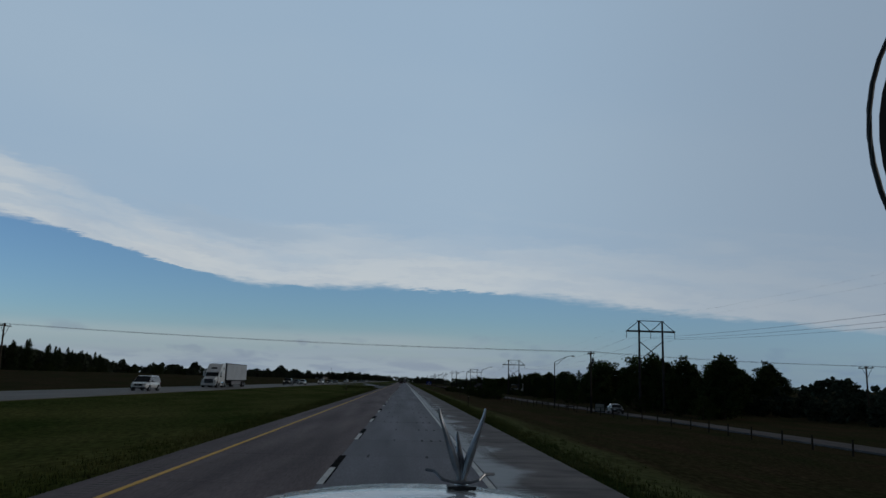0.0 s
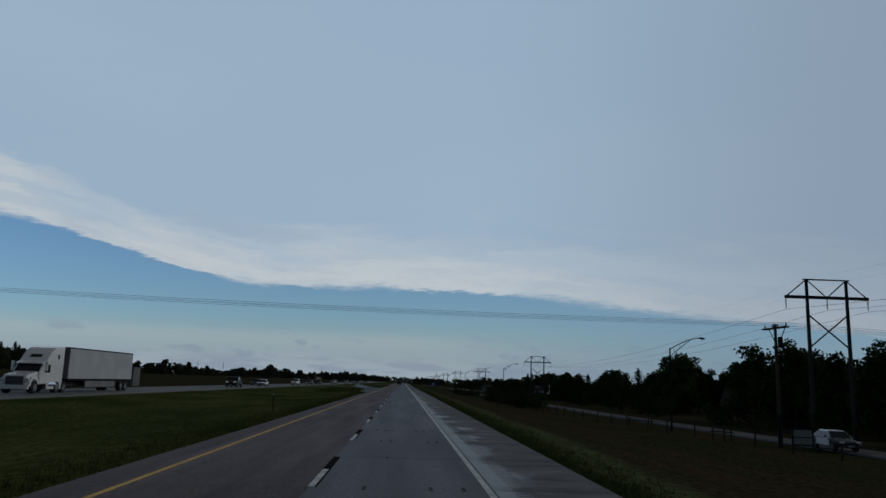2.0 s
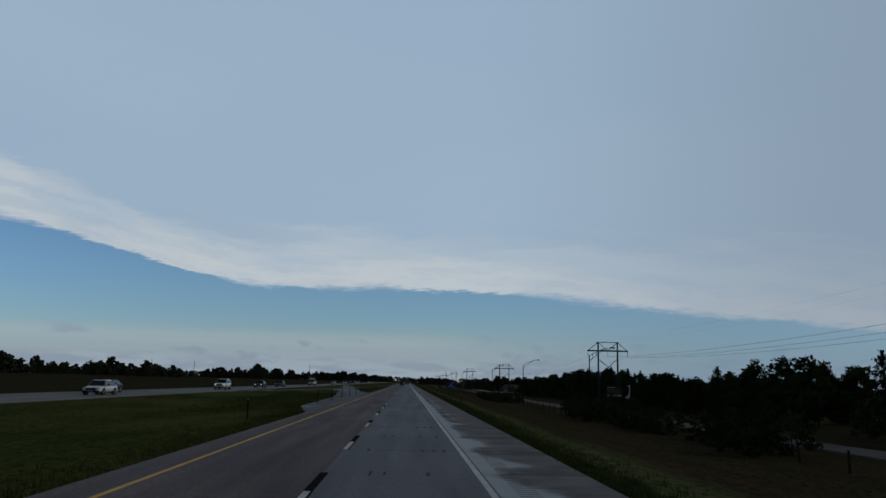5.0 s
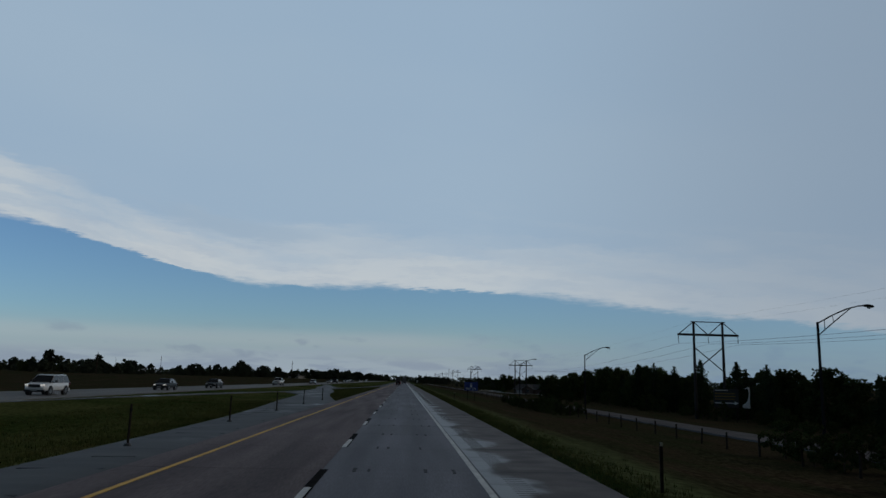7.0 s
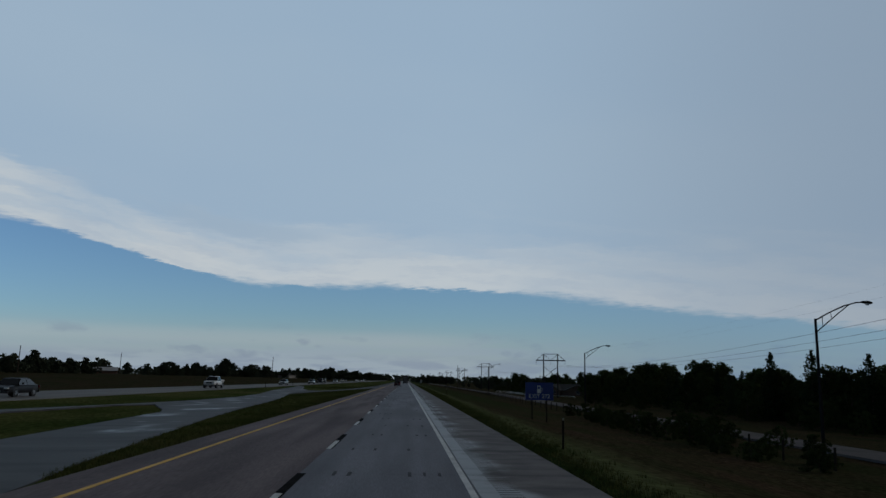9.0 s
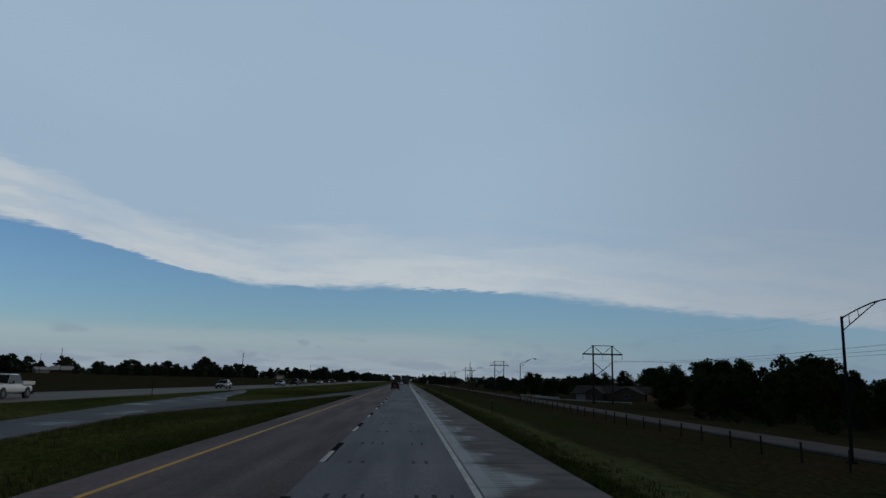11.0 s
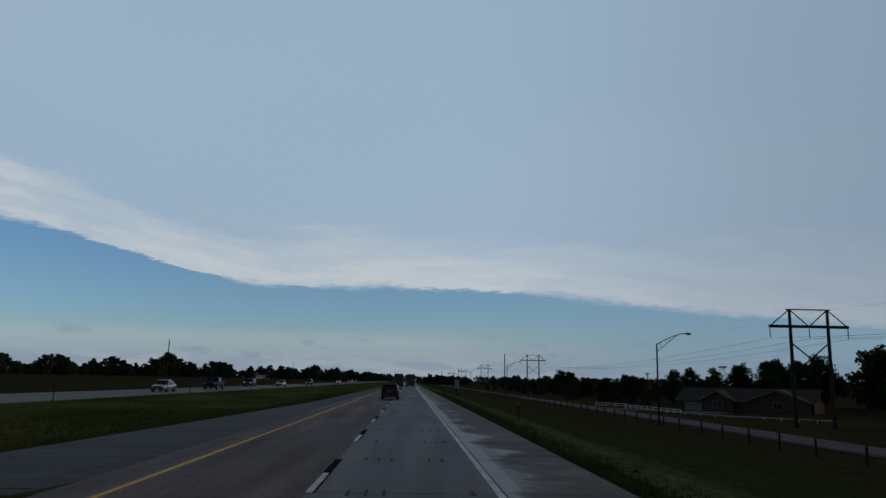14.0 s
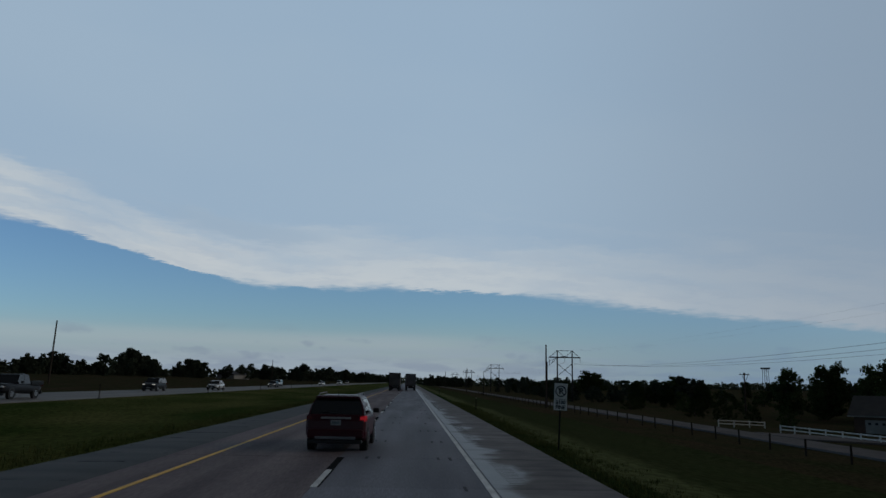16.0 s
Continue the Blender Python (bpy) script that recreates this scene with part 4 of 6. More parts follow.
def grass_edges():
    """Tufts along the edges of the pavements."""
    rng = random.Random(9)
    verts, faces = [], []

    def tuft(x, y, h, n=6):
        z = land(x, y) - 0.03
        for k in range(n):
            a = rng.uniform(0, math.tau)
            lean = rng.uniform(0.1, 0.5) * h
            w = rng.uniform(0.008, 0.018)
            b = Vector((x + rng.gauss(0, 0.07), y + rng.gauss(0, 0.07), z))
            s = Vector((-math.sin(a), math.cos(a), 0)) * w
            tip = b + Vector((math.cos(a) * lean, math.sin(a) * lean, h * rng.uniform(0.7, 1.2)))
            i = len(verts)
            verts.extend([b - s, b + s, tip])
            faces.append((i, i + 1, i + 2))

    for k in range(34000):
        y = rng.uniform(-18, 560)
        tuft(6.30 + abs(rng.gauss(0, 0.9)), y, rng.uniform(0.05, 0.17))
    for k in range(24000):
        y = rng.uniform(-14, 560)
        e = median_edge(y)
        if e:
            x = e - 0.04 - abs(rng.gauss(0, 0.9))
            if not 270 < y < 429 or x > lerp_table(ISLAND_NEAR, y) + 0.1:
                tuft(x, y, rng.uniform(0.06, 0.20))
    for k in range(20000):
        y = rng.uniform(188, 470)
        f = rng.uniform(0, 1)
        if 273 < y < 426:
            x = -4.9 + f * (min(-4.9, lerp_table(ISLAND_NEAR, y)) + 4.9)
        else:
            x = (lerp_table(WIDE_LEFT, y) if y < 318 else lerp_table(SHOULDER_LEFT, y)) - 0.1 - 9.0 * f
        tuft(x, y, rng.uniform(0.05, 0.16), 5)
    ob = new("grass", leaf_mesh("grass", verts, faces, "blade"))
    tagged(ob, "uneven green and straw grass tufts along the pavement", "grass", kind="stuff")


# ---- poles, lines, lamps and signs ----
def sag(a, b, drop, n=16):
    a, b = Vector(a), Vector(b)
    return [a.lerp(b, k / n) - Vector((0, 0, drop * 4 * (k / n) * (1 - k / n))) for k in range(n + 1)]


TOWERS = [(-60, 12.9), (126, 12.7), (309, 10.1), (498.5, 9.1), (700, 10.4), (890, 10.4), (1080, 10.4), (1270, 10.4)]
XL, XR, XA, XB = 46.4, 50.95, 43.96, 53.35
XM = (XL + XR) / 2


def power_towers():
    for y, arm in TOWERS[1:]:
        top, foot = arm + 2.0, land(XM, y) - 0.3
        t = thing("transmission_tower", "dark H-frame power transmission tower beside the frontage road", "power tower", "transmission towers")
        for x in (XL, XR):
            part("pole", rod(bmesh.new(), (x, y, foot), (x, y, top), 0.26, 0.17, 10), "tower_steel", t)
        part("cross_arm", beam(bmesh.new(), (XA - 0.1, y, arm), (XB + 0.1, y, arm), 0.22, 0.34), "tower_steel", t)
        part("top_beam", beam(bmesh.new(), (XL - 0.4, y, top), (XR + 0.4, y, top), 0.14), "tower_steel", t)
        for a, b in (((XL, top), (XA, arm)), ((XR, top), (XB, arm)), ((XL, top), (XM, arm)), ((XR, top), (XM, arm))):
            part("strut", rod(bmesh.new(), (a[0], y, a[1]), (b[0], y, b[1]), 0.07, n=6), "tower_steel", t)
        for a, b in (((XL, arm - 1.9), (XR, arm - 5.6)), ((XR, arm - 1.9), (XL, arm - 5.6))):
            part("brace", beam(bmesh.new(), (a[0], y + 0.02, a[1]), (b[0], y + 0.02, b[1]), 0.13), "tower_steel", t)
        for x in (XA, XM, XB):
            bm = bmesh.new()
            rod(bm, (x, y, arm - 0.1), (x, y, arm - 1.35), 0.03, n=6)
            for k in range(7):
                rod(bm, (x, y, arm - 0.3 - 0.14 * k), (x, y, arm - 0.36 - 0.14 * k), 0.11, 0.05, 8)
            part("insulator", bm, "glassy", t)
    lines = thing("power_lines", "thin dark transmission wires slung from tower to tower", "power line")
    for (y0, a0), (y1, a1) in zip(TOWERS, TOWERS[1:]):
        for x in (XA, XM, XB):
            part("wire", tube(bmesh.new(), sag((x, y0, a0 - 1.4), (x, y1, a1 - 1.4), 2.4, 20), 0.016, 5), "wire", lines)
        for x in (XL, XR):
            part("wire", tube(bmesh.new(), sag((x, y0, a0 + 2.05), (x, y1, a1 + 2.05), 1.6, 20), 0.004, 4), "wire", lines)


def street_lamps():
    base = -2.0
    lamp = thing("street_lamp", "tall galvanised street lamp with a trussed arm", "street lamp", "street lamps", at=Matrix.Translation((29.2, 121.8, 0)))
    part("pole", rod(bmesh.new(), (0, 0, base), (0, 0, 6.35), 0.11, 0.075, 12), "galvanised", lamp)
    part("base_plate", box(bmesh.new(), -0.22, 0.22, -0.22, 0.22, base - 0.1, base + 0.06, 0.02), "galvanised", lamp)
    upper = [(0, 0, 6.25), (0.9, 0, 6.75), (1.9, 0, 7.2), (2.7, 0, 7.42), (3.15, 0, 7.46)]
    part("upper_arm", tube(bmesh.new(), upper, 0.042, 8), "galvanised", lamp)
    part("lower_arm", tube(bmesh.new(), [(0, 0, 5.5), (0.8, 0, 6.15), (1.6, 0, 6.8), (2.2, 0, 7.26)], 0.034, 8), "galvanised", lamp)
    for a, b in (((0.45, 0, 5.86), (0.45, 0, 6.5)), ((1.05, 0, 6.35), (1.0, 0, 6.8))):
        part("strut", rod(bmesh.new(), a, b, 0.022, n=6), "galvanised", lamp)
    head = part("lamp_head", hull(bmesh.new(), [[(x, w * math.cos(a), z + h * math.sin(a)) for a in (k * math.tau / 10 for k in range(10))]
                                                for x, w, h, z in ((3.0, 0.05, 0.05, 7.46), (3.15, 0.11, 0.08, 7.46), (3.4, 0.16, 0.11, 7.45), (3.65, 0.12, 0.09, 7.42), (3.75, 0.04, 0.03, 7.41))]),
                "galvanised", lamp, smooth=True)
    part("lens", hull(bmesh.new(), [[(3.42 + w * math.cos(a), w * 0.8 * math.sin(a), z) for a in (k * math.tau / 10 for k in range(10))] for w, z in ((0.15, 7.38), (0.12, 7.31), (0.05, 7.27))]),
         "lamp_clear", head, "clear glass refractor")
    for y in (240.6, 302.3, 363.6, 490.3, 614, 738):
        copy_thing(lamp, Matrix.Translation((27.7, y, 0)))


def wood_pole(x, y, top, lean=(0, 0), arm=True, group="utility poles"):
    foot = land(x, y) - 0.4
    p = thing("utility_pole", "weathered wooden utility pole with a crossarm" if arm else "bare weathered wooden utility pole", "utility pole", group)
    part("pole", rod(bmesh.new(), (x, y, foot), (x + lean[0], y + lean[1], top), 0.17, 0.11, 10), "pole_wood", p)
    if arm:
        for dx in (-0.14, 0.14):
            part("cross_arm", beam(bmesh.new(), (x + dx, y - 1.9, top - 0.35), (x + dx, y + 1.9, top - 0.35), 0.10, 0.12), "pole_wood", p)
        for s in (-1, 1):
            part("brace", beam(bmesh.new(), (x + 0.14, y + s * 1.3, top - 0.4), (x + 0.14, y, top - 1.9), 0.05), "galvanised", p)
        for dy in (-1.75, -0.4, 0.4, 1.7):
            bm = bmesh.new()
            rod(bm, (x, y + dy, top - 0.3), (x, y + dy, top - 0.12), 0.05, 0.07, 8), rod(bm, (x, y + dy, top - 0.12), (x, y + dy, top - 0.02), 0.07, 0.035, 8)
            part("insulator", bm, "glassy", p)
    return p


def crossing_line():
    poles = ((-61.0, 104.2, 9.4), (31.6, 104.2, 7.6), (77.2, 104.2, 6.5), (150, 104.2, 7.5), (-160, 104.2, 12.5))
    for x, y, top in poles:
        p = wood_pole(x, y, top)
        if abs(x - 31.6) < 0.1:
            bm = bmesh.new()
            rod(bm, (x + 0.32, y - 0.1, top - 1.9), (x + 0.32, y - 0.1, top - 1.1), 0.19, 0.19, 12)
            rod(bm, (x + 0.32, y - 0.1, top - 1.1), (x + 0.32, y - 0.1, top - 1.02), 0.19, 0.1, 12)
            part("transformer", bm, "galvanised", p, "grey can transformer", True)
            part("guard", rod(bmesh.new(), (x, y, land(x, y)), (x, y, land(x, y) + 2.6), 0.19, 0.175, 12), "galvanised", p, "pale conduit sleeve round the pole foot")
    order = sorted(poles)
    lines = thing("overhead_wires", "four thin dark wires crossing above the highway", "power line")
    for (x0, y0, t0), (x1, y1, t1) in zip(order, order[1:]):
        for dy, r in ((-1.75, 0.011), (-0.4, 0.009), (0.4, 0.009), (1.7, 0.011)):
            part("wire", tube(bmesh.new(), sag((x0, y0 + dy, t0 - 0.04), (x1, y1 + dy, t1 - 0.04), 0.0065 * abs(x1 - x0), 24), r, 5), "wire", lines)


def lone_poles():
    wood_pole(-57.8, 600, 11.0, (0.35, -0.1), False)
    wood_pole(-135, 628, 12.5, (0.2, 0), False)
    wood_pole(-60, 815, 10.5, (0, 0), False)
    wood_pole(26.1, 606, 9.2, (-0.05, 0), False)
    wood_pole(26.4, 800, 8.4, (0, 0), True)
    wood_pole(66, 615, 5.2, (0, 0), True)
    wood_pole(-120.5, 503, 10.6, (0.1, 0), False)
    wood_pole(-224, 800, 14.5, (0, 0), False)
    wood_pole(24.5, 960, 9.0, (0, 0), True)


def lattice_mast(x, y, top):
    """A far water or radio mast: four braced legs under a wide head."""
    g = land(x, y)
    m = thing("lattice_mast", "far grey lattice mast with a wide head above trees", "mast")
    for sx in (-1, 1):
        for sy in (-1, 1):
            part("leg", rod(bmesh.new(), (x + sx * 1.6, y + sy * 1.6, g - 0.3), (x + sx * 1.1, y + sy * 1.1, top - 0.8), 0.11, n=6), "galvanised", m)
    for k in range(4):
        z0, z1 = g + (top - g) * k / 4, g + (top - g) * (k + 1) / 4 - 0.4
        for s in (-1, 1):
            part("brace", beam(bmesh.new(), (x - s * 1.35, y - 1.35, z0), (x + s * 1.35, y - 1.35, z1), 0.09), "galvanised", m)
    part("head", box(bmesh.new(), x - 2.0, x + 2.0, y - 2.0, y + 2.0, top - 0.9, top, 0.1), "galvanised", m)


def marker_posts():
    m = thing("marker_post", "brown steel marker post with a pale reflector in the grass", "marker post", "roadside marker posts", at=Matrix.Translation((7.45, 51.6, 0)))
    bm = bmesh.new()
    box(bm, -0.022, 0.022, -0.008, 0.008, -0.35, 1.02), box(bm, -0.034, -0.020, -0.03, 0.01, -0.35, 1.02), box(bm, 0.020, 0.034, -0.03, 0.01, -0.35, 1.02)
    part("channel_post", bm, "post", m)
    part("reflector", box(bmesh.new(), -0.032, 0.032, -0.045, -0.031, 0.94, 1.02, 0.006), "reflector", m, "pale reflector plate")
    for x, y in ((7.45, 131), (7.4, 211), (7.7, 282.8), (9.0, 380.9), (8.4, 457.8), (7.5, 536), (7.5, 616), (12.5, 131)):
        copy_thing(m, Matrix.Translation((x, y, land(x, y) + 0.03)))
    d = thing("delineator", "dark flexible delineator tube at the pavement edge", "delineator", "median delineators", at=Matrix.Translation((-6.3, 204.8, 0.06)))
    part("tube", rod(bmesh.new(), (0, 0, 0), (0.01, 0, 1.2), 0.038, 0.034, 10), "post", d)
    part("foot", rod(bmesh.new(), (0, 0, -0.02), (0, 0, 0.06), 0.13, 0.09, 10), "trim_black", d)
    part("band", rod(bmesh.new(), (0.008, 0, 0.98), (0.009, 0, 1.08), 0.040, 0.040, 10), "galvanised", d, "grey reflective band")
    for k in range(1, 6):
        y = 204.8 + 13.2 * k
        copy_thing(d, Matrix.Translation((-6.3 + (0.12 if k == 5 else 0), y, 0.06)))
    for k in range(9):
        y = 400 + 34 * k
        copy_thing(d, Matrix.Translation((-23.8, y, land(-23.8, y) + 0.06)))
    for x, y in ((-6.8, 96.4), (-6.8, 176.4)):
        copy_thing(m, Matrix.Translation((x, y, land(x, y) + 0.1)))


def lettering(name, text, size, mat, parent, x, y, z, depth=0.004, bold=0.0):
    """Raised letters that face the traffic."""
    cu = bpy.data.curves.new(name, "FONT")
    cu.body, cu.size, cu.align_x, cu.align_y, cu.extrude, cu.offset = text, size, "CENTER", "CENTER", depth, bold
    tmp = bpy.data.objects.new(name, cu)
    me = bpy.data.meshes.new_from_object(tmp)
    bpy.data.objects.remove(tmp)
    me.materials.clear()
    me.materials.append(M[mat])
    ob = new(name, me)
    ob.parent = parent
    ob.matrix_local = pose(x, y, z, 90)
    return ob


def road_signs():
    s = thing("exit_sign", "blue services sign reading EXIT 272 on two posts", "road sign", at=pose(12.4, 314, land(12.4, 314), 0, 0, -3))
    for x in (-0.55, 0.55):
        part("post", beam(bmesh.new(), (x, 0.05, -0.4), (x, 0.05, 2.2), 0.09, 0.06), "post", s)
    p = part("panel", box(bmesh.new(), -1.05, 1.05, -0.02, 0.015, 1.55, 2.85, 0.008), "sign_blue", s)
    lettering("exit_number", "EXIT 272", 0.42, "sign_white", p, 0, -0.03, 1.82)
    bm = bmesh.new()
    box(bm, -0.16, 0.10, -0.034, -0.022, 2.1, 2.62, 0.01), box(bm, -0.2, 0.14, -0.034, -0.022, 2.06, 2.13)
    tube(bm, [(0.10, -0.028, 2.45), (0.2, -0.028, 2.4), (0.2, -0.028, 2.2)], 0.018, 6)
    part("pump_symbol", bm, "sign_white", p, "white fuel pump symbol")
    part("pump_window", box(bmesh.new(), -0.11, 0.05, -0.04, -0.035, 2.38, 2.55), "sign_blue", p)

    n = thing("no_parking_sign", "white no parking sign above a fine plate on a leaning post", "road sign", at=pose(7.07, 498, -0.03, 0, 2.5, -4))
    part("post", beam(bmesh.new(), (0, 0.03, -0.4), (0, 0.03, 2.24), 0.05, 0.035), "galvanised", n)
    p = part("panel", box(bmesh.new(), -0.225, 0.225, -0.012, 0.008, 1.70, 2.24, 0.006), "sign_white", n)
    bm = bmesh.new()
    ring = 28
    for k in range(ring):
        a, b = k * math.tau / ring, (k + 1) * math.tau / ring
        beam(bm, (0.175 * math.cos(a), -0.016, 1.97 + 0.175 * math.sin(a)), (0.175 * math.cos(b), -0.016, 1.97 + 0.175 * math.sin(b)), 0.008, 0.036)
    beam(bm, (-0.12, -0.0165, 2.09), (0.12, -0.0165, 1.85), 0.008, 0.03)
    part("ring_and_slash", bm, "sign_ink", p)
    lettering("letter", "P", 0.27, "sign_ink", p, 0, -0.016, 1.97, 0.004, 0.012)
    q = part("fine_plate", box(bmesh.new(), -0.225, 0.225, -0.012, 0.008, 1.32, 1.685, 0.006), "sign_white", n)
    lettering("fine_amount", "$100", 0.17, "sign_ink", q, 0, -0.016, 1.59, 0.004, 0.008)
    lettering("fine_word", "FINE", 0.17, "sign_ink", q, 0, -0.016, 1.42, 0.004, 0.008)

    z = land(49, 302)
    b = thing("billboard", "dark roadside signboard with faded gold lines and a white arrow", "billboard", at=pose(48.1, 302, 0, 0, 0, -14))
    for x in (-1.4, 0, 1.4):
        part("post", beam(bmesh.new(), (x, 0.1, z - 0.3), (x, 0.1, 2.3), 0.14), "fence_wood", b)
    p = part("board", box(bmesh.new(), -1.7, 1.7, -0.04, 0.04, -0.7, 1.95, 0.01), "board_dark", b)
    for k, (w, zz, h, m) in enumerate(((1.0, 1.75, 0.09, "sign_white"), (1.55, 1.3, 0.16, "board_gold"), (1.6, 0.9, 0.16, "board_gold"), (1.5, 0.5, 0.14, "board_gold"))):
        part("text_bar", box(bmesh.new(), -1.55, -1.55 + 2 * w * 0.88, -0.06, -0.042, zz - h / 2, zz + h / 2), m, p)
    bm = bmesh.new()
    box(bm, -1.55, 1.1, -0.06, -0.042, -0.12, 0.04)
    hull(bm, [[(1.1, -0.06, -0.3), (1.1, -0.042, -0.3), (1.1, -0.042, 0.22), (1.1, -0.06, 0.22)], [(1.62, -0.06, -0.05), (1.62, -0.042, -0.05), (1.62, -0.042, -0.03), (1.62, -0.06, -0.03)]])
    part("arrow", bm, "sign_white", p, "white arrow")
    g = thing("goose_cutout", "white painted goose shape beside the signboard", "sign", at=pose(51.4, 302.6, 0, 0, 0, -14))
    bm = bmesh.new()
    hull(bm, [[(x + w * math.cos(a), 0.06 * math.sin(a), zz) for a in (k * math.tau / 10 for k in range(10))]
              for x, w, zz in ((0, 0.40, -0.75), (-0.1, 0.56, -0.55), (-0.08, 0.5, -0.3), (0.08, 0.3, -0.05), (0.24, 0.16, 0.3), (0.33, 0.10, 0.9), (0.36, 0.09, 1.5), (0.33, 0.11, 1.85), (0.26, 0.16, 2.05), (0.22, 0.15, 2.2), (0.2, 0.05, 2.3))])
    rod(bm, (0.02, 0, 2.1), (-0.28, 0, 1.98), 0.06, 0.02, 8)
    part("goose_shape", bm, "sign_white", g)
    part("post", beam(bmesh.new(), (0, 0.1, land(51.4, 302) - 0.3), (0, 0.1, -0.4), 0.12), "fence_wood", g)
    n = thing("notice_board", "grey notice board in a dark frame beside the utility pole", "sign", at=pose(32.55, 102.6, land(33, 101), 0, 0, -10))
    part("panel", box(bmesh.new(), -0.68, 0.68, -0.02, 0.02, 0.42, 1.5), "siding", n)
    for a in ((-0.74, 0.74, 1.5, 1.6), (-0.74, 0.74, 0.32, 0.42), (-0.74, 0.74, 0.92, 0.97)):
        part("rail", box(bmesh.new(), a[0], a[1], -0.05, 0.03, a[2], a[3]), "fence_wood", n)
    for x in (-0.74, 0.74):
        part("post", box(bmesh.new(), x - 0.05, x + 0.05, -0.05, 0.05, -0.3, 1.65), "fence_wood", n)


FENCE_BEND = [(0, 32.5), (75, 32.2), (140, 25.2), (170, 24.2), (250, 23.6), (290, 23.6), (420, 25.0), (510, 27.2), (1000, 27.0)]


def fences():
    f = thing("fence_post", "short dark wooden fence post in the grass", "fence post", "right-of-way fence posts", at=Matrix.Translation((32.5, 20, land(32.5, 20))))
    part("post", rod(bmesh.new(), (0, 0, -0.3), (0, 0, 1.12), 0.075, 0.065, 8), "fence_wood", f)
    rng = random.Random(3)
    for k in range(1, 150):
        y = 20 + 4.9 * k + rng.uniform(-0.25, 0.25)
        x = lerp_table(FENCE_BEND, y) + rng.uniform(-0.15, 0.15)
        c = copy_thing(f, Matrix.Translation((x, y, land(x, y))) @ Matrix.Rotation(rng.uniform(-0.06, 0.06), 4, "X") @ Matrix.Rotation(rng.uniform(-0.05, 0.05), 4, "Y"))

    for x, y, dx, dy in ((27.3, 129.9, 1.4, -3.4), (29.1, 111.3, 0.9, -1.7)):
        t = thing("rail_fence", "short dark wooden rail between two posts", "fence", "rail fences", at=Matrix.Translation((x, y, land(x, y))))
        for k in (0, 1):
            part("post", rod(bmesh.new(), (k * dx, k * dy, -0.3), (k * dx, k * dy, 0.95), 0.07, 0.06, 8), "fence_wood", t)
        part("rail", rod(bmesh.new(), (-0.1 * dx, -0.1 * dy, 0.72), (1.1 * dx, 1.1 * dy, 0.70), 0.055, 0.05, 8), "fence_wood", t)

    def board_fence(a, b, label, rails=(0.36, 0.72), top=0.82):
        a, b = Vector(a), Vector(b)
        t = thing("board_fence", label, "fence", "white fences")
        n = max(2, round((b - a).length / 2.4))
        pts = [a.lerp(b, k / n) for k in range(n + 1)]
        for p in pts:
            z = land(p.x, p.y)
            part("post", box(bmesh.new(), p.x - 0.055, p.x + 0.055, p.y - 0.055, p.y + 0.055, z - 0.3, z + top), "white_wood", t)
        for p, q in zip(pts, pts[1:]):
            for h in rails:
                zp, zq = land(p.x, p.y) + h, land(q.x, q.y) + h
                part("rail", beam(bmesh.new(), (p.x, p.y - 0.09, zp), (q.x, q.y - 0.09, zq), 0.04, 0.10), "white_wood", t)
    board_fence((38.5, 561), (45.0, 563), "white two-board fence beyond the driveway")
    board_fence((42.0, 553), (44.7, 531), "white two-board fence before the house lawn")
    board_fence((45.0, 530.2), (60, 514), "low single-rail white fence along the lawn", (0.32,), 0.38)


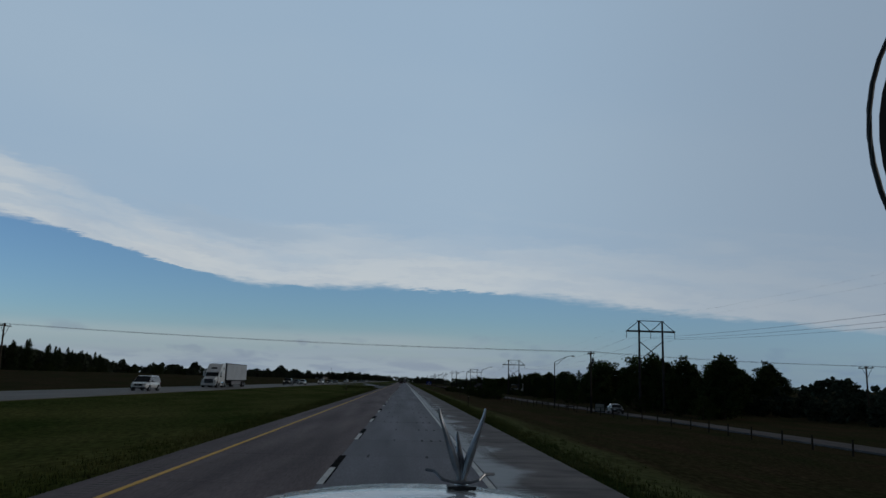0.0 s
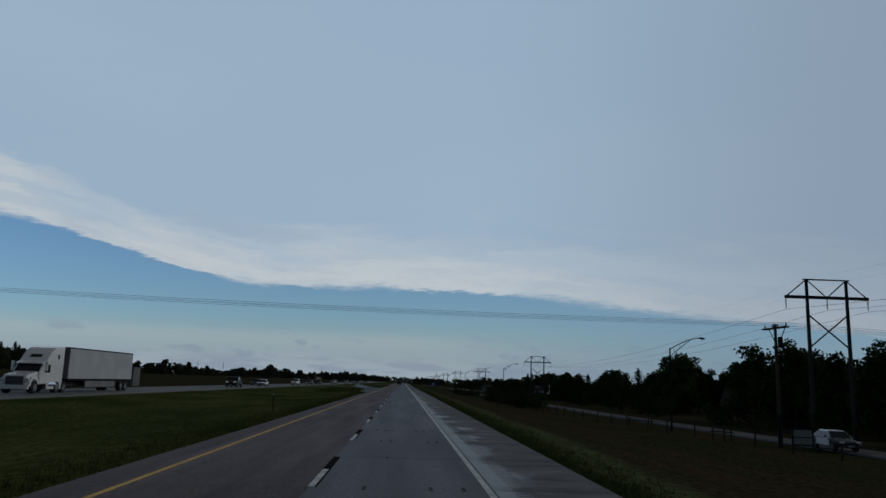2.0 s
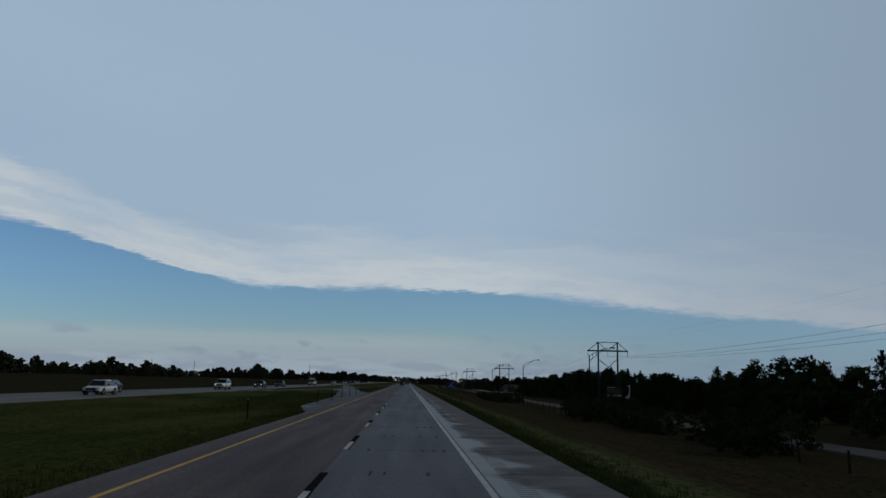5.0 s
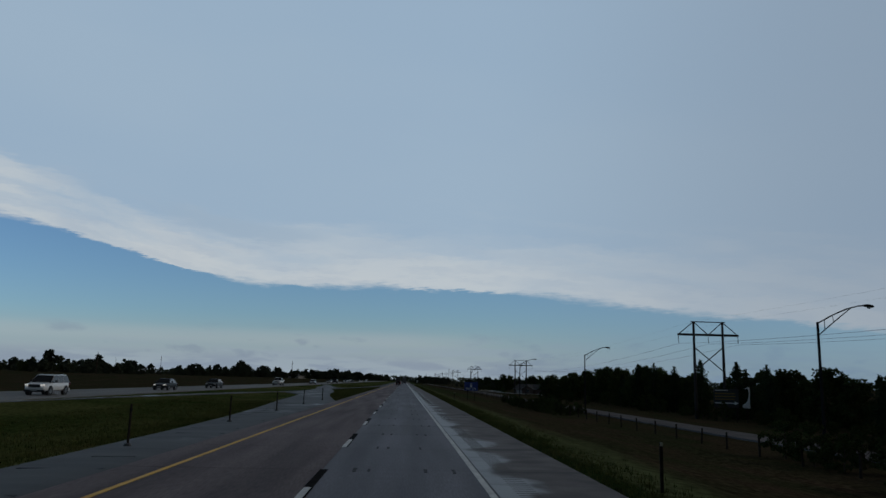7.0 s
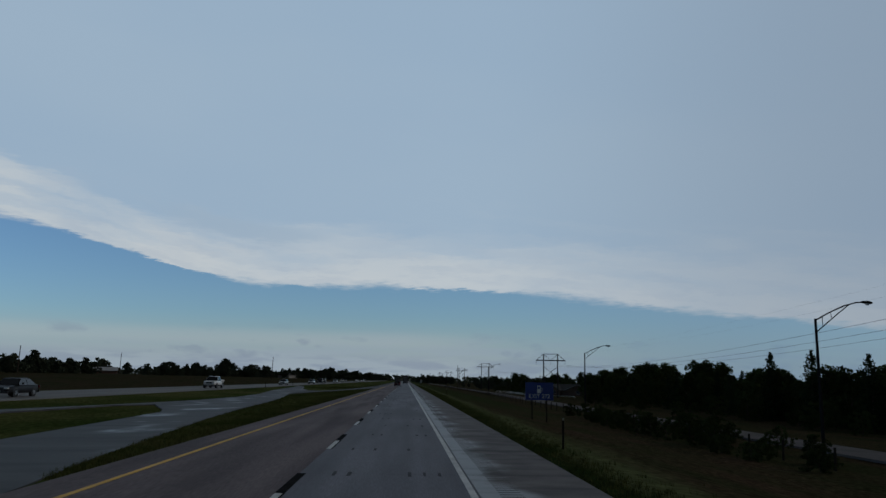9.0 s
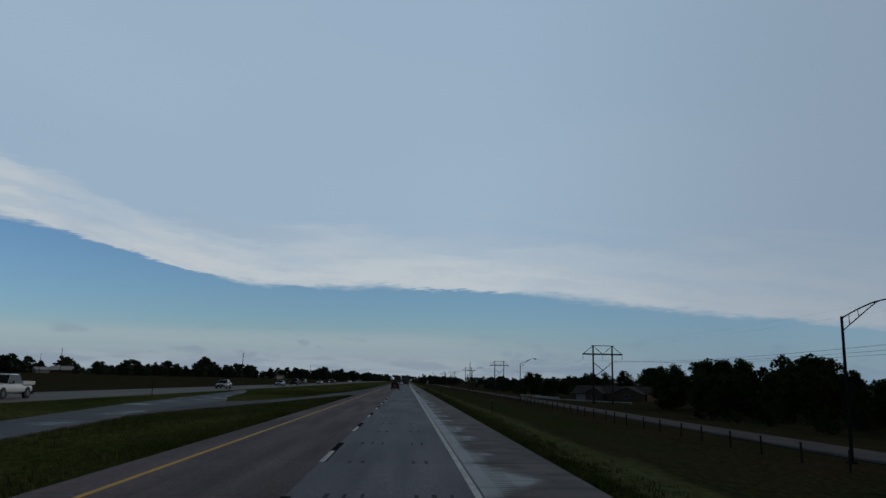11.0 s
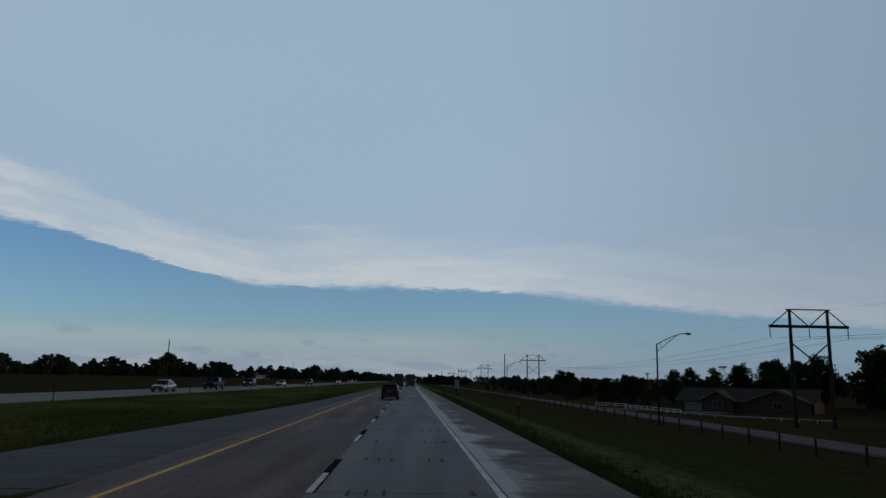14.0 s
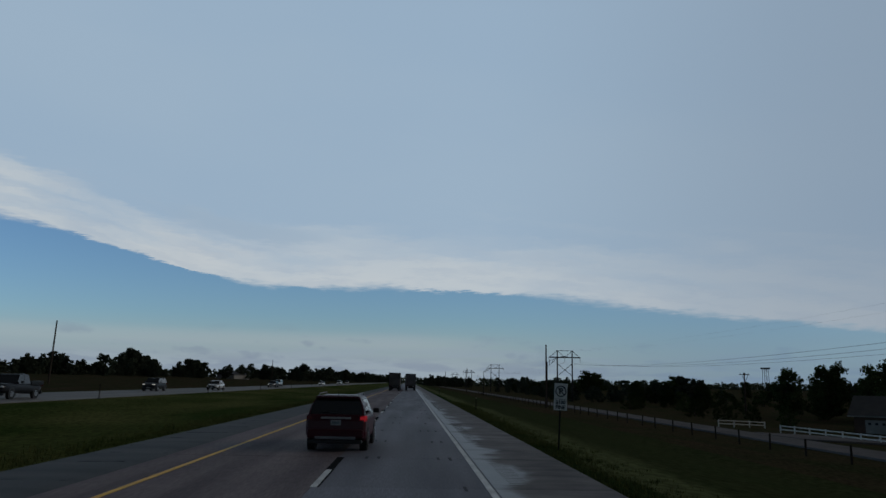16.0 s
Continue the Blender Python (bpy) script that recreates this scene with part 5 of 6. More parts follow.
def house(at, w, d, wall, eave, ridge, mat_wall, label, gables=(), garage=False, roof_mat="shingle"):
    """A low house: walls, overhanging gable roof, gabled bays on the front, windows and a door."""
    h = thing("house", label, "house", at=at)
    bm = bmesh.new()
    box(bm, -w / 2, w / 2, 0, d, -0.6, eave)
    part("wall", bm, mat_wall, h)
    bm = bmesh.new()
    o = 0.6
    prism_roof = [(-o, eave - 0.12), (d / 2, ridge), (d + o, eave - 0.12), (d + o, eave + 0.05), (d / 2, ridge + 0.18), (-o, eave + 0.05)]
    prism(bm, prism_roof, -w / 2 - o, w / 2 + o)
    for x in (-w / 2, w / 2):
        vs = [bm.verts.new(p) for p in ((x, 0, eave - 0.2), (x, d, eave - 0.2), (x, d / 2, ridge - 0.05))]
        bm.faces.new(vs)
    roof = part("roof", bm, roof_mat, h)
    part("fascia", beam(bmesh.new(), (-w / 2 - o, -o - 0.02, eave - 0.04), (w / 2 + o, -o - 0.02, eave - 0.04), 0.05, 0.13), "siding", roof)
    for gx0, gw, gd, gr in gables:
        g = part("gable", box(bmesh.new(), gx0 - gw / 2, gx0 + gw / 2, -gd, 0.1, -0.6, eave - 0.02), mat_wall, h)
        bm = bmesh.new()
        pts = [(gx0 - gw / 2 - o, eave - 0.14), (gx0, gr), (gx0 + gw / 2 + o, eave - 0.14), (gx0 + gw / 2 + o, eave + 0.03), (gx0, gr + 0.18), (gx0 - gw / 2 - o, eave + 0.03)]
        vs = [[bm.verts.new((x, y, z)) for x, z in pts] for y in (-gd - 0.5, d / 2)]
        bm.faces.new(vs[0]), bm.faces.new(vs[1][::-1])
        for i in range(6):
            bm.faces.new((vs[0][i], vs[0][(i + 1) % 6], vs[1][(i + 1) % 6], vs[1][i]))
        part("gable_roof", bm, "shingle", g)
        bm = bmesh.new()
        vs = [bm.verts.new(p) for p in ((gx0 - gw / 2, -gd, eave - 0.1), (gx0 + gw / 2, -gd, eave - 0.1), (gx0, -gd, gr - 0.03))]
        back = [bm.verts.new((v.co.x, 0, v.co.z)) for v in vs]
        bm.faces.new(vs), bm.faces.new(back[::-1])
        for i in range(3):
            bm.faces.new((vs[i], vs[(i + 1) % 3], back[(i + 1) % 3], back[i]))
        part("gable_end", bm, mat_wall, g)
        bm = bmesh.new()
        for s in (-1, 1):
            beam(bm, (gx0 + s * (gw / 2 + o), -gd - 0.53, eave - 0.06), (gx0, -gd - 0.53, gr + 0.02), 0.05, 0.13)
        part("bargeboard", bm, "siding", g, "pale bargeboard")
        win = part("window", box(bmesh.new(), gx0 - 0.8, gx0 + 0.8, -gd - 0.03, -gd + 0.05, 0.9, 2.0), "window", g)
        bm = bmesh.new()
        for x0, x1, z0, z1 in ((-0.88, 0.88, 2.0, 2.08), (-0.88, 0.88, 0.82, 0.9), (-0.88, -0.8, 0.82, 2.08), (0.8, 0.88, 0.82, 2.08), (-0.03, 0.03, 0.9, 2.0)):
            box(bm, gx0 + x0, gx0 + x1, -gd - 0.06, -gd - 0.031, z0, z1)
        part("window_frame", bm, "siding", win)
    if garage:
        door = part("garage_door", box(bmesh.new(), -w / 2 + 1.2, -w / 2 + 5.8, -0.05, 0.02, -0.5, 1.75), "siding", h, "pale panelled garage door")
        for k in range(6):
            x = -w / 2 + 1.5 + k * 0.74
            part("pane", box(bmesh.new(), x, x + 0.3, -0.07, -0.051, 1.2, 1.45), "window", door)
        part("porch_post", box(bmesh.new(), -w / 2 + 7.2, -w / 2 + 7.35, -0.5, -0.35, -0.6, eave - 0.1), "white_wood", h)
        part("porch_post", box(bmesh.new(), -w / 2 + 9.4, -w / 2 + 9.55, -0.5, -0.35, -0.6, eave - 0.1), "white_wood", h)
        part("front_door", box(bmesh.new(), -w / 2 + 8.0, -w / 2 + 8.95, -0.04, 0.02, -0.5, 1.6), "fence_wood", h)
    return h


def houses():
    z = land(64, 555)
    turn = math.degrees(math.atan2(-17, 20.5))
    house(pose(64.85, 553.9, z - 0.2, 0, 0, turn), 24.6, 9, z, 2.2, 4.4, "brick_wall", "long low brown brick house with dark roof and white trim",
          ((-4.5, 6.0, 0.9, 4.0), (6.5, 10.5, 1.4, 4.3)), True)
    house(pose(70.3, 186.6, land(70, 187), 0, 0, -35), 15, 10, 0, 2.2, 5.5, "brick_wall", "small brown house half hidden in the trees")
    house(pose(-92, 900, land(-92, 900), 0, 0, 75), 18, 10, 0, 2.3, 3.9, "siding", "far low farm building beyond the fields")
    house(pose(-214, 812, land(-214, 812), 0, 0, 18), 17, 11, 0, 2.2, 4.6, "brick_wall", "far farm barn with a pale metal roof", roof_mat="pale_metal")
    house(pose(-232, 826, land(-232, 826), 0, 0, 40), 12, 9, 0, 2.2, 3.8, "siding", "far low farm outbuilding with a pale metal roof", roof_mat="pale_metal")


def storage_shed(x, y):
    """A flat-topped shed of ribbed sheet metal on the far side of the other carriageway."""
    t = thing("storage_shed", "grey ribbed metal storage shed in the field grass", "shed", at=pose(x, y, land(x, y), 0, 0, 8))
    w, d, h = 1.85, 2.6, 2.7
    part("wall", box(bmesh.new(), -w, w, -d, d, -0.4, h), "shed_metal", t)
    for sy in (-1, 1):
        for k in range(12):
            f = -w + 0.15 + k * (2 * w - 0.3) / 11
            part("rib", box(bmesh.new(), f - 0.03, f + 0.03, min(sy * d, sy * (d + 0.025)), max(sy * d, sy * (d + 0.025)), 0.0, h - 0.12), "shed_metal", t)
    part("roof", box(bmesh.new(), -w - 0.12, w + 0.12, -d - 0.15, d + 0.15, h, h + 0.12, 0.02), "trailer_grey", t)
    door = part("door", box(bmesh.new(), -0.8, 0.8, -d - 0.05, -d - 0.027, 0.05, 2.4, 0.006), "shed_metal", t)
    part("door_handle", rod(bmesh.new(), (0.55, -d - 0.08, 1.1), (0.55, -d - 0.08, 1.3), 0.02, n=6), "galvanised", door)


# ---- vehicles ----
def slab_quad(bm, a, b, c, d, t=0.012, inset=0.06):
    """A thin pane over the quad a b c d, drawn in from its edges and standing proud of it."""
    q = [Vector(p) for p in (a, b, c, d)]
    mid = sum(q, Vector()) / 4
    n = (q[1] - q[0]).cross(q[3] - q[0]).normalized()
    size = min((q[1] - q[0]).length, (q[3] - q[0]).length)
    f = min(0.4, inset / size * 2)
    q = [p.lerp(mid, f * 0.5) for p in q]
    lo, hi = [bm.verts.new(p - n * t) for p in q], [bm.verts.new(p + n * t) for p in q]
    bm.faces.new(hi), bm.faces.new(lo[::-1])
    for i in range(4):
        bm.faces.new((lo[i], lo[(i + 1) % 4], hi[(i + 1) % 4], hi[i]))
    return bm


def wheel(parent, x, y, r, w, side):
    bm = bmesh.new()
    rings = []
    for k, (f, q) in enumerate(((-0.5, 0.62), (-0.5, 0.9), (-0.36, 1.0), (0.36, 1.0), (0.5, 0.9), (0.5, 0.62))):
        rings.append([(x + f * w, y + q * r * math.cos(a), r + q * r * math.sin(a)) for a in (j * math.tau / 20 for j in range(20))])
    hull(bm, rings)
    wh = part("tyre", bm, "tyre", parent, smooth=False)
    bm = bmesh.new()
    sx = x + side * (w * 0.5 + 0.004)
    rod(bm, (sx - side * 0.03, y, r), (sx + side * 0.006, y, r), r * 0.6, r * 0.56, 18)
    for k in range(5):
        a = k * math.tau / 5
        beam(bm, (sx + side * 0.012, y, r), (sx + side * 0.012, y + 0.55 * r * math.cos(a), r + 0.55 * r * math.sin(a)), 0.03, r * 0.18)
    part("rim", bm, "rim", wh)
    return wh


def shell(bm, outline, W, n=22):
    """A car's lower body: rounded sections along its side outline of (y, z), drawn in towards nose and tail."""
    y0, y1 = min(y for y, z in outline), max(y for y, z in outline)
    top = sorted(p for p in outline[1:-1])
    low = min(z for y, z in outline)
    rings = []
    for k in range(n + 1):
        f = 0.5 - 0.5 * math.cos(math.pi * k / n)
        y = y0 + (y1 - y0) * f
        e = abs(2 * f - 1)
        w = W * (1 - 0.20 * max(0.0, (e - 0.70) / 0.30) ** 2)
        zt = lerp_table(top, y)
        zb = low + 0.16 * max(0.0, (e - 0.86) / 0.14) ** 2
        zt -= 0.10 * max(0.0, (e - 0.90) / 0.10) ** 2
        mid, h = (zt + zb) / 2, (zt - zb) / 2
        ring = []
        for j in range(20):
            a = j * math.tau / 20 + 0.157
            c, q = math.cos(a), math.sin(a)
            ring.append((w * math.copysign(abs(c) ** 0.38, c) * (1 - 0.05 * max(0.0, q)), y, mid + h * math.copysign(abs(q) ** 0.42, q)))
        rings.append(ring)
    return hull(bm, rings)


def vehicle(name, label, paint, spec, at, group="oncoming traffic", lit=False):
    """A passenger car with its front towards local -y."""
    v = thing(name, label, spec["category"], group, at=at)
    W = spec["width"] / 2
    body = part("body", shell(bmesh.new(), spec["lower"], W), paint, v, smooth=True)
    (yb0, yb1), (yt0, yt1), zb, zt = spec["belt"], spec["roof"], spec["zb"], spec["zt"]
    wb, wt = W - 0.05, W - spec.get("lean", 0.22)
    zr = zt - 0.05
    rings = [[(-wb, yb0, zb - 0.05), (wb, yb0, zb - 0.05), (wb, yb1, zb - 0.05), (-wb, yb1, zb - 0.05)],
             [(-wt, yt0, zr), (wt, yt0, zr), (wt, yt1, zr), (-wt, yt1, zr)],
             [(-wt + 0.12, yt0 + 0.18, zt), (wt - 0.12, yt0 + 0.18, zt), (wt - 0.12, yt1 - 0.12, zt), (-wt + 0.12, yt1 - 0.12, zt)]]
    bm = hull(bmesh.new(), rings)
    bmesh.ops.recalc_face_normals(bm, faces=bm.faces)
    bmesh.ops.bevel(bm, geom=[e for e in bm.edges if min(u.co.z for u in e.verts) > zb], offset=0.05, segments=2, affect="EDGES", profile=0.6)
    cabin = part("cabin", bm, spec.get("cabin_paint", paint), v)
    if spec.get("cabin_paint"):
        for s in (-1, 1):
            part("door", box(bmesh.new(), min(s * (W - 0.01), s * (W + 0.012)), max(s * (W - 0.01), s * (W + 0.012)), -1.0, 0.95, 0.36, 0.84, 0.01), "white_paint", v, "white door")
    lo, hi = rings[0], rings[1]
    part("windscreen", slab_quad(bmesh.new(), lo[0], lo[1], hi[1], hi[0]), "glass_dark", cabin)
    part("rear_window", slab_quad(bmesh.new(), lo[2], lo[3], hi[3], hi[2]), "glass_dark", cabin)
    for s, (a, b) in ((1, (1, 2)), (-1, (3, 0))):
        n = spec.get("side_windows", 2)
        for k in range(n):
            f0, f1 = k / n, (k + 1) / n
            L0, L1, H0, H1 = (Vector(p) for p in (lo[a], lo[b], hi[a], hi[b]))
            part("side_window", slab_quad(bmesh.new(), L0.lerp(L1, f0), L0.lerp(L1, f1), H0.lerp(H1, f1), H0.lerp(H1, f0), inset=0.045), "glass_dark", cabin)
    yf, yr = min(y for y, z in spec["lower"]), max(y for y, z in spec["lower"])
    zl = spec["lamp_z"]
    for s in (-1, 1):
        part("headlight", box(bmesh.new(), s * (W - 0.46), s * (W - 0.16), yf - 0.012, yf + 0.22, zl - 0.05, zl + 0.06, 0.03), "lamp_lit" if lit else "lamp_clear", body)
        part("tail_light", box(bmesh.new(), s * (W - 0.30), s * (W - 0.03), yr - 0.14, yr + 0.012, zl, zl + 0.22, 0.03), "lamp_red", body)
        part("wing_mirror", box(bmesh.new(), s * (W + 0.02), s * (W + 0.20), yb0 + 0.42, yb0 + 0.54, zb + 0.02, zb + 0.17, 0.03), "trim_black", v)
    part("grille", box(bmesh.new(), -W * 0.5, W * 0.5, yf - 0.010, yf + 0.05, zl - 0.20, zl + 0.04, 0.02), "trim_black", body)
    part("front_bumper", box(bmesh.new(), -W + 0.1, W - 0.1, yf - 0.03, yf + 0.1, 0.28, 0.45, 0.03), "trim_black", body)
    part("rear_bumper", box(bmesh.new(), -W + 0.08, W - 0.08, yr - 0.1, yr + 0.04, 0.32, 0.55, 0.03), "trim_black" if spec.get("dark_bumper") else paint, body)
    plate = part("number_plate", box(bmesh.new(), -0.26, 0.26, yf - 0.045, yf - 0.031, 0.36, 0.48), "plate", body)
    r = spec["wheel"]
    for y in spec["axles"]:
        for s in (-1, 1):
            part("wheel_arch", rod(bmesh.new(), (s * (W - 0.22), y, r + 0.02), (s * (W + 0.004), y, r + 0.02), r + 0.07, n=20), "trim_black", body)
            wheel(v, s * (W - 0.10), y, r, 0.22, s)
    if spec.get("bed"):
        y0, y1, z0, z1 = spec["bed"]
        for name, a in (("bed_side", (-W, -W + 0.08, y0, y1)), ("bed_side", (W - 0.08, W, y0, y1)), ("tailgate", (-W + 0.08, W - 0.08, y1 - 0.08, y1)), ("bed_front", (-W + 0.08, W - 0.08, y0, y0 + 0.06))):
            part(name, box(bmesh.new(), *a, z0, z1, 0.015), paint, v)
        part("bed_floor", box(bmesh.new(), -W + 0.08, W - 0.08, y0 + 0.06, y1 - 0.08, z0 - 0.06, z0 + 0.02), "trim_black", v)
    return v


SEDAN = dict(category="car", width=1.82, lower=[(-2.38, 0.28), (-2.42, 0.5), (-2.34, 0.68), (-2.0, 0.78), (-1.1, 0.90), (1.55, 0.97), (2.25, 0.98), (2.40, 0.82), (2.38, 0.5), (2.3, 0.28)],
             belt=(-1.2, 1.85), roof=(-0.42, 0.95), zb=0.93, zt=1.45, lamp_z=0.66, axles=(-1.45, 1.35), wheel=0.32, lean=0.24)
SUV = dict(category="car", width=1.86, lower=[(-2.3, 0.32), (-2.36, 0.6), (-2.28, 0.86), (-2.0, 0.98), (-1.1, 1.08), (2.1, 1.12), (2.3, 1.0), (2.34, 0.6), (2.28, 0.32)],
           belt=(-1.25, 2.22), roof=(-0.5, 1.85), zb=1.06, zt=1.70, lamp_z=0.84, axles=(-1.42, 1.40), wheel=0.36, lean=0.20, side_windows=3)
VAN = dict(category="minivan", width=1.96, lower=[(-2.5, 0.28), (-2.56, 0.6), (-2.45, 0.84), (-1.9, 0.98), (-1.3, 1.06), (2.4, 1.08), (2.54, 0.95), (2.54, 0.5), (2.46, 0.28)],
           belt=(-1.6, 2.5), roof=(-0.55, 2.2), zb=1.04, zt=1.75, lamp_z=0.78, axles=(-1.55, 1.55), wheel=0.33, lean=0.22, side_windows=3)
PICKUP = dict(category="pickup truck", width=1.98, lower=[(-2.8, 0.42), (-2.86, 0.7), (-2.82, 1.02), (-2.6, 1.12), (-1.2, 1.18), (0.95, 1.2), (1.0, 1.05), (2.85, 1.05), (2.88, 0.6), (2.8, 0.42)],
              belt=(-1.2, 0.92), roof=(-0.6, 0.72), zb=1.16, zt=1.86, lamp_z=0.92, axles=(-1.85, 1.75), wheel=0.40, lean=0.2, bed=(1.0, 2.86, 1.04, 1.32), dark_bumper=True)


def oncoming():
    lane, other, z = -28.4, -31.9, 0.25

    def at(x, y, turn=0.0):
        return pose(x, y, z, 0, 0, turn)
    vehicle("minivan", "white minivan driving with dark glass", "white_paint", VAN, at(lane, 74), lit=False)
    vehicle("pickup_truck", "dark grey pickup truck with an open bed", "dark_paint", PICKUP, at(lane, 183), lit=True)
    vehicle("sedan", "white sedan with dark glass", "white_paint", SEDAN, at(lane, 211))
    vehicle("sedan", "black sedan following close behind a white one", "dark_paint", SEDAN, at(other, 222))
    vehicle("suv", "white sport utility car with dark glass", "white_paint", SUV, at(lane, 261), lit=True)
    vehicle("sedan", "charcoal sedan with headlamps lit", "dark_paint", SEDAN, at(lane, 293), lit=True)
    vehicle("sedan", "dark sedan at the back of a pair", "dark_paint", SEDAN, at(lane, 318))
    vehicle("pickup_truck", "white pickup truck with an open bed", "white_paint", PICKUP, at(lane, 380))
    vehicle("sedan", "plain silver sedan with dark glass", "silver_paint", SEDAN, at(lane, 450))
    vehicle("sedan", "silver sedan with pale hood", "silver_paint", SEDAN, at(lane, 507))
    vehicle("pickup_truck", "black pickup truck with headlamps lit", "dark_paint", PICKUP, at(lane, 531), lit=False)
    vehicle("suv", "black sport utility car", "dark_paint", SUV, at(other, 574), lit=True)
    vehicle("sedan", "small white sedan with dark glass", "white_paint", SEDAN, at(lane, 592))
    vehicle("sedan", "dark sedan with headlamps lit", "dark_paint", SEDAN, at(lane, 642), lit=True)
    vehicle("suv", "silver sport utility car", "silver_paint", SUV, at(other, 668), lit=True)
    vehicle("sedan", "white sedan far down the carriageway", "white_paint", SEDAN, at(lane, 735), lit=True)
    vehicle("minivan", "silver minivan far down the carriageway", "silver_paint", VAN, at(lane, 800), lit=True)
    vehicle("suv", "dark sport utility car with headlamps lit", "dark_paint", SUV, at(other, 880), lit=True)
    vehicle("sedan", "black sedan with white roof and doors on the frontage road", "dark_paint", dict(SEDAN, cabin_paint="white_paint"), pose(35.0, 102.6, land(35.0, 102.6) + 0.16, 0, 0, -3))


def semi(at):
    s = thing("semi_truck", "white semi truck with a sleeper cab and box trailer", "truck", at=at)
    cab = part("cab", prism(bmesh.new(), [(-2.2, 0.75), (-2.2, 1.7), (-1.5, 2.58), (-1.15, 2.75), (-0.4, 3.5), (0.35, 3.93), (1.2, 4.05), (2.1, 4.08), (2.1, 0.75)], -1.2, 1.2, 0.16), "white_paint", s)
    part("hood", prism(bmesh.new(), [(-3.9, 0.6), (-4.0, 1.25), (-3.8, 1.55), (-2.1, 1.86), (-2.1, 0.6)], -1.0, 1.0, 0.18), "white_paint", s)
    part("windscreen", slab_quad(bmesh.new(), (-1.1, -2.17, 1.74), (1.1, -2.17, 1.74), (1.06, -1.50, 2.58), (-1.06, -1.50, 2.58), 0.05, 0.08), "glass_dark", cab)
    for sx in (-1, 1):
        part("side_window", box(bmesh.new(), min(sx * 1.19, sx * 1.215), max(sx * 1.19, sx * 1.215), -1.45, -0.45, 1.75, 2.45, 0.01), "glass_dark", cab)
        part("sleeper_window", box(bmesh.new(), min(sx * 1.19, sx * 1.215), max(sx * 1.19, sx * 1.215), 0.75, 1.15, 2.95, 3.35, 0.01), "glass_dark", cab)
        part("side_fairing", box(bmesh.new(), min(sx * 1.14, sx * 1.21), max(sx * 1.14, sx * 1.21), -0.9, 2.0, 0.35, 1.05, 0.02), "white_paint", s)
        part("fender", prism(bmesh.new(), [(-3.9, 0.6), (-3.85, 1.1), (-3.5, 1.35), (-2.7, 1.35), (-2.3, 1.0), (-2.2, 0.75), (-2.45, 0.75), (-2.7, 1.1), (-3.3, 1.15), (-3.6, 0.9), (-3.65, 0.6)], sx * 0.8, sx * 1.22, 0.04), "white_paint", s)
        part("headlight", box(bmesh.new(), sx * 0.72, sx * 1.16, -3.97, -3.8, 0.95, 1.25, 0.05), "lamp_clear", s)
        part("wing_mirror", box(bmesh.new(), sx * 1.3, sx * 1.55, -1.75, -1.62, 1.9, 2.7, 0.05), "white_paint", s)
        part("fuel_tank", rod(bmesh.new(), (sx * 0.95, -0.6, 0.75), (sx * 0.95, 1.1, 0.75), 0.32, n=16), "chrome", s)
    part("bumper", box(bmesh.new(), -1.2, 1.2, -4.1, -3.85, 0.35, 0.7, 0.06), "white_paint", s)
    grille = part("grille", box(bmesh.new(), -0.70, 0.70, -4.05, -3.9, 0.72, 1.42, 0.03), "trim_black", s)
    for k in range(6):
        part("grille_bar", box(bmesh.new(), -0.66, 0.66, -4.065, -4.045, 0.78 + 0.11 * k, 0.81 + 0.11 * k), "trailer_grey", grille)
    part("visor", prism(bmesh.new(), [(-1.85, 2.50), (-1.80, 2.60), (-1.35, 2.72), (-1.42, 2.60)], -1.1, 1.1), "white_paint", cab)
    part("roof_window", slab_quad(bmesh.new(), (-0.55, -0.84, 3.06), (0.55, -0.84, 3.06), (0.5, -0.58, 3.32), (-0.5, -0.58, 3.32), 0.03, 0.03), "glass_dark", cab)
    part("chassis", box(bmesh.new(), -0.5, 0.5, -3.5, 19.2, 0.6, 0.95), "trim_black", s)
    box_ = part("trailer_box", box(bmesh.new(), -1.29, 1.29, 3.0, 19.2, 1.15, 4.1, 0.04), "trailer", s)
    part("trailer_rail", box(bmesh.new(), -1.305, 1.305, 2.99, 19.21, 1.08, 1.26), "galvanised", box_)
    part("trailer_top_rail", box(bmesh.new(), -1.305, 1.305, 2.99, 19.21, 4.0, 4.115), "galvanised", box_)
    part("front_panel", box(bmesh.new(), -1.25, 1.25, 2.985, 3.0, 1.3, 4.0), "trailer_grey", box_)
    for sx in (-1, 1):
        part("side_skirt", box(bmesh.new(), sx * 1.2, sx * 1.24, 7.0, 14.6, 0.45, 1.1), "trailer_grey", s)
        for y in (-3.0, 1.0, 2.35, 16.4, 17.7):
            wheel(s, sx * 1.05, y, 0.51, 0.42, sx)
    return s


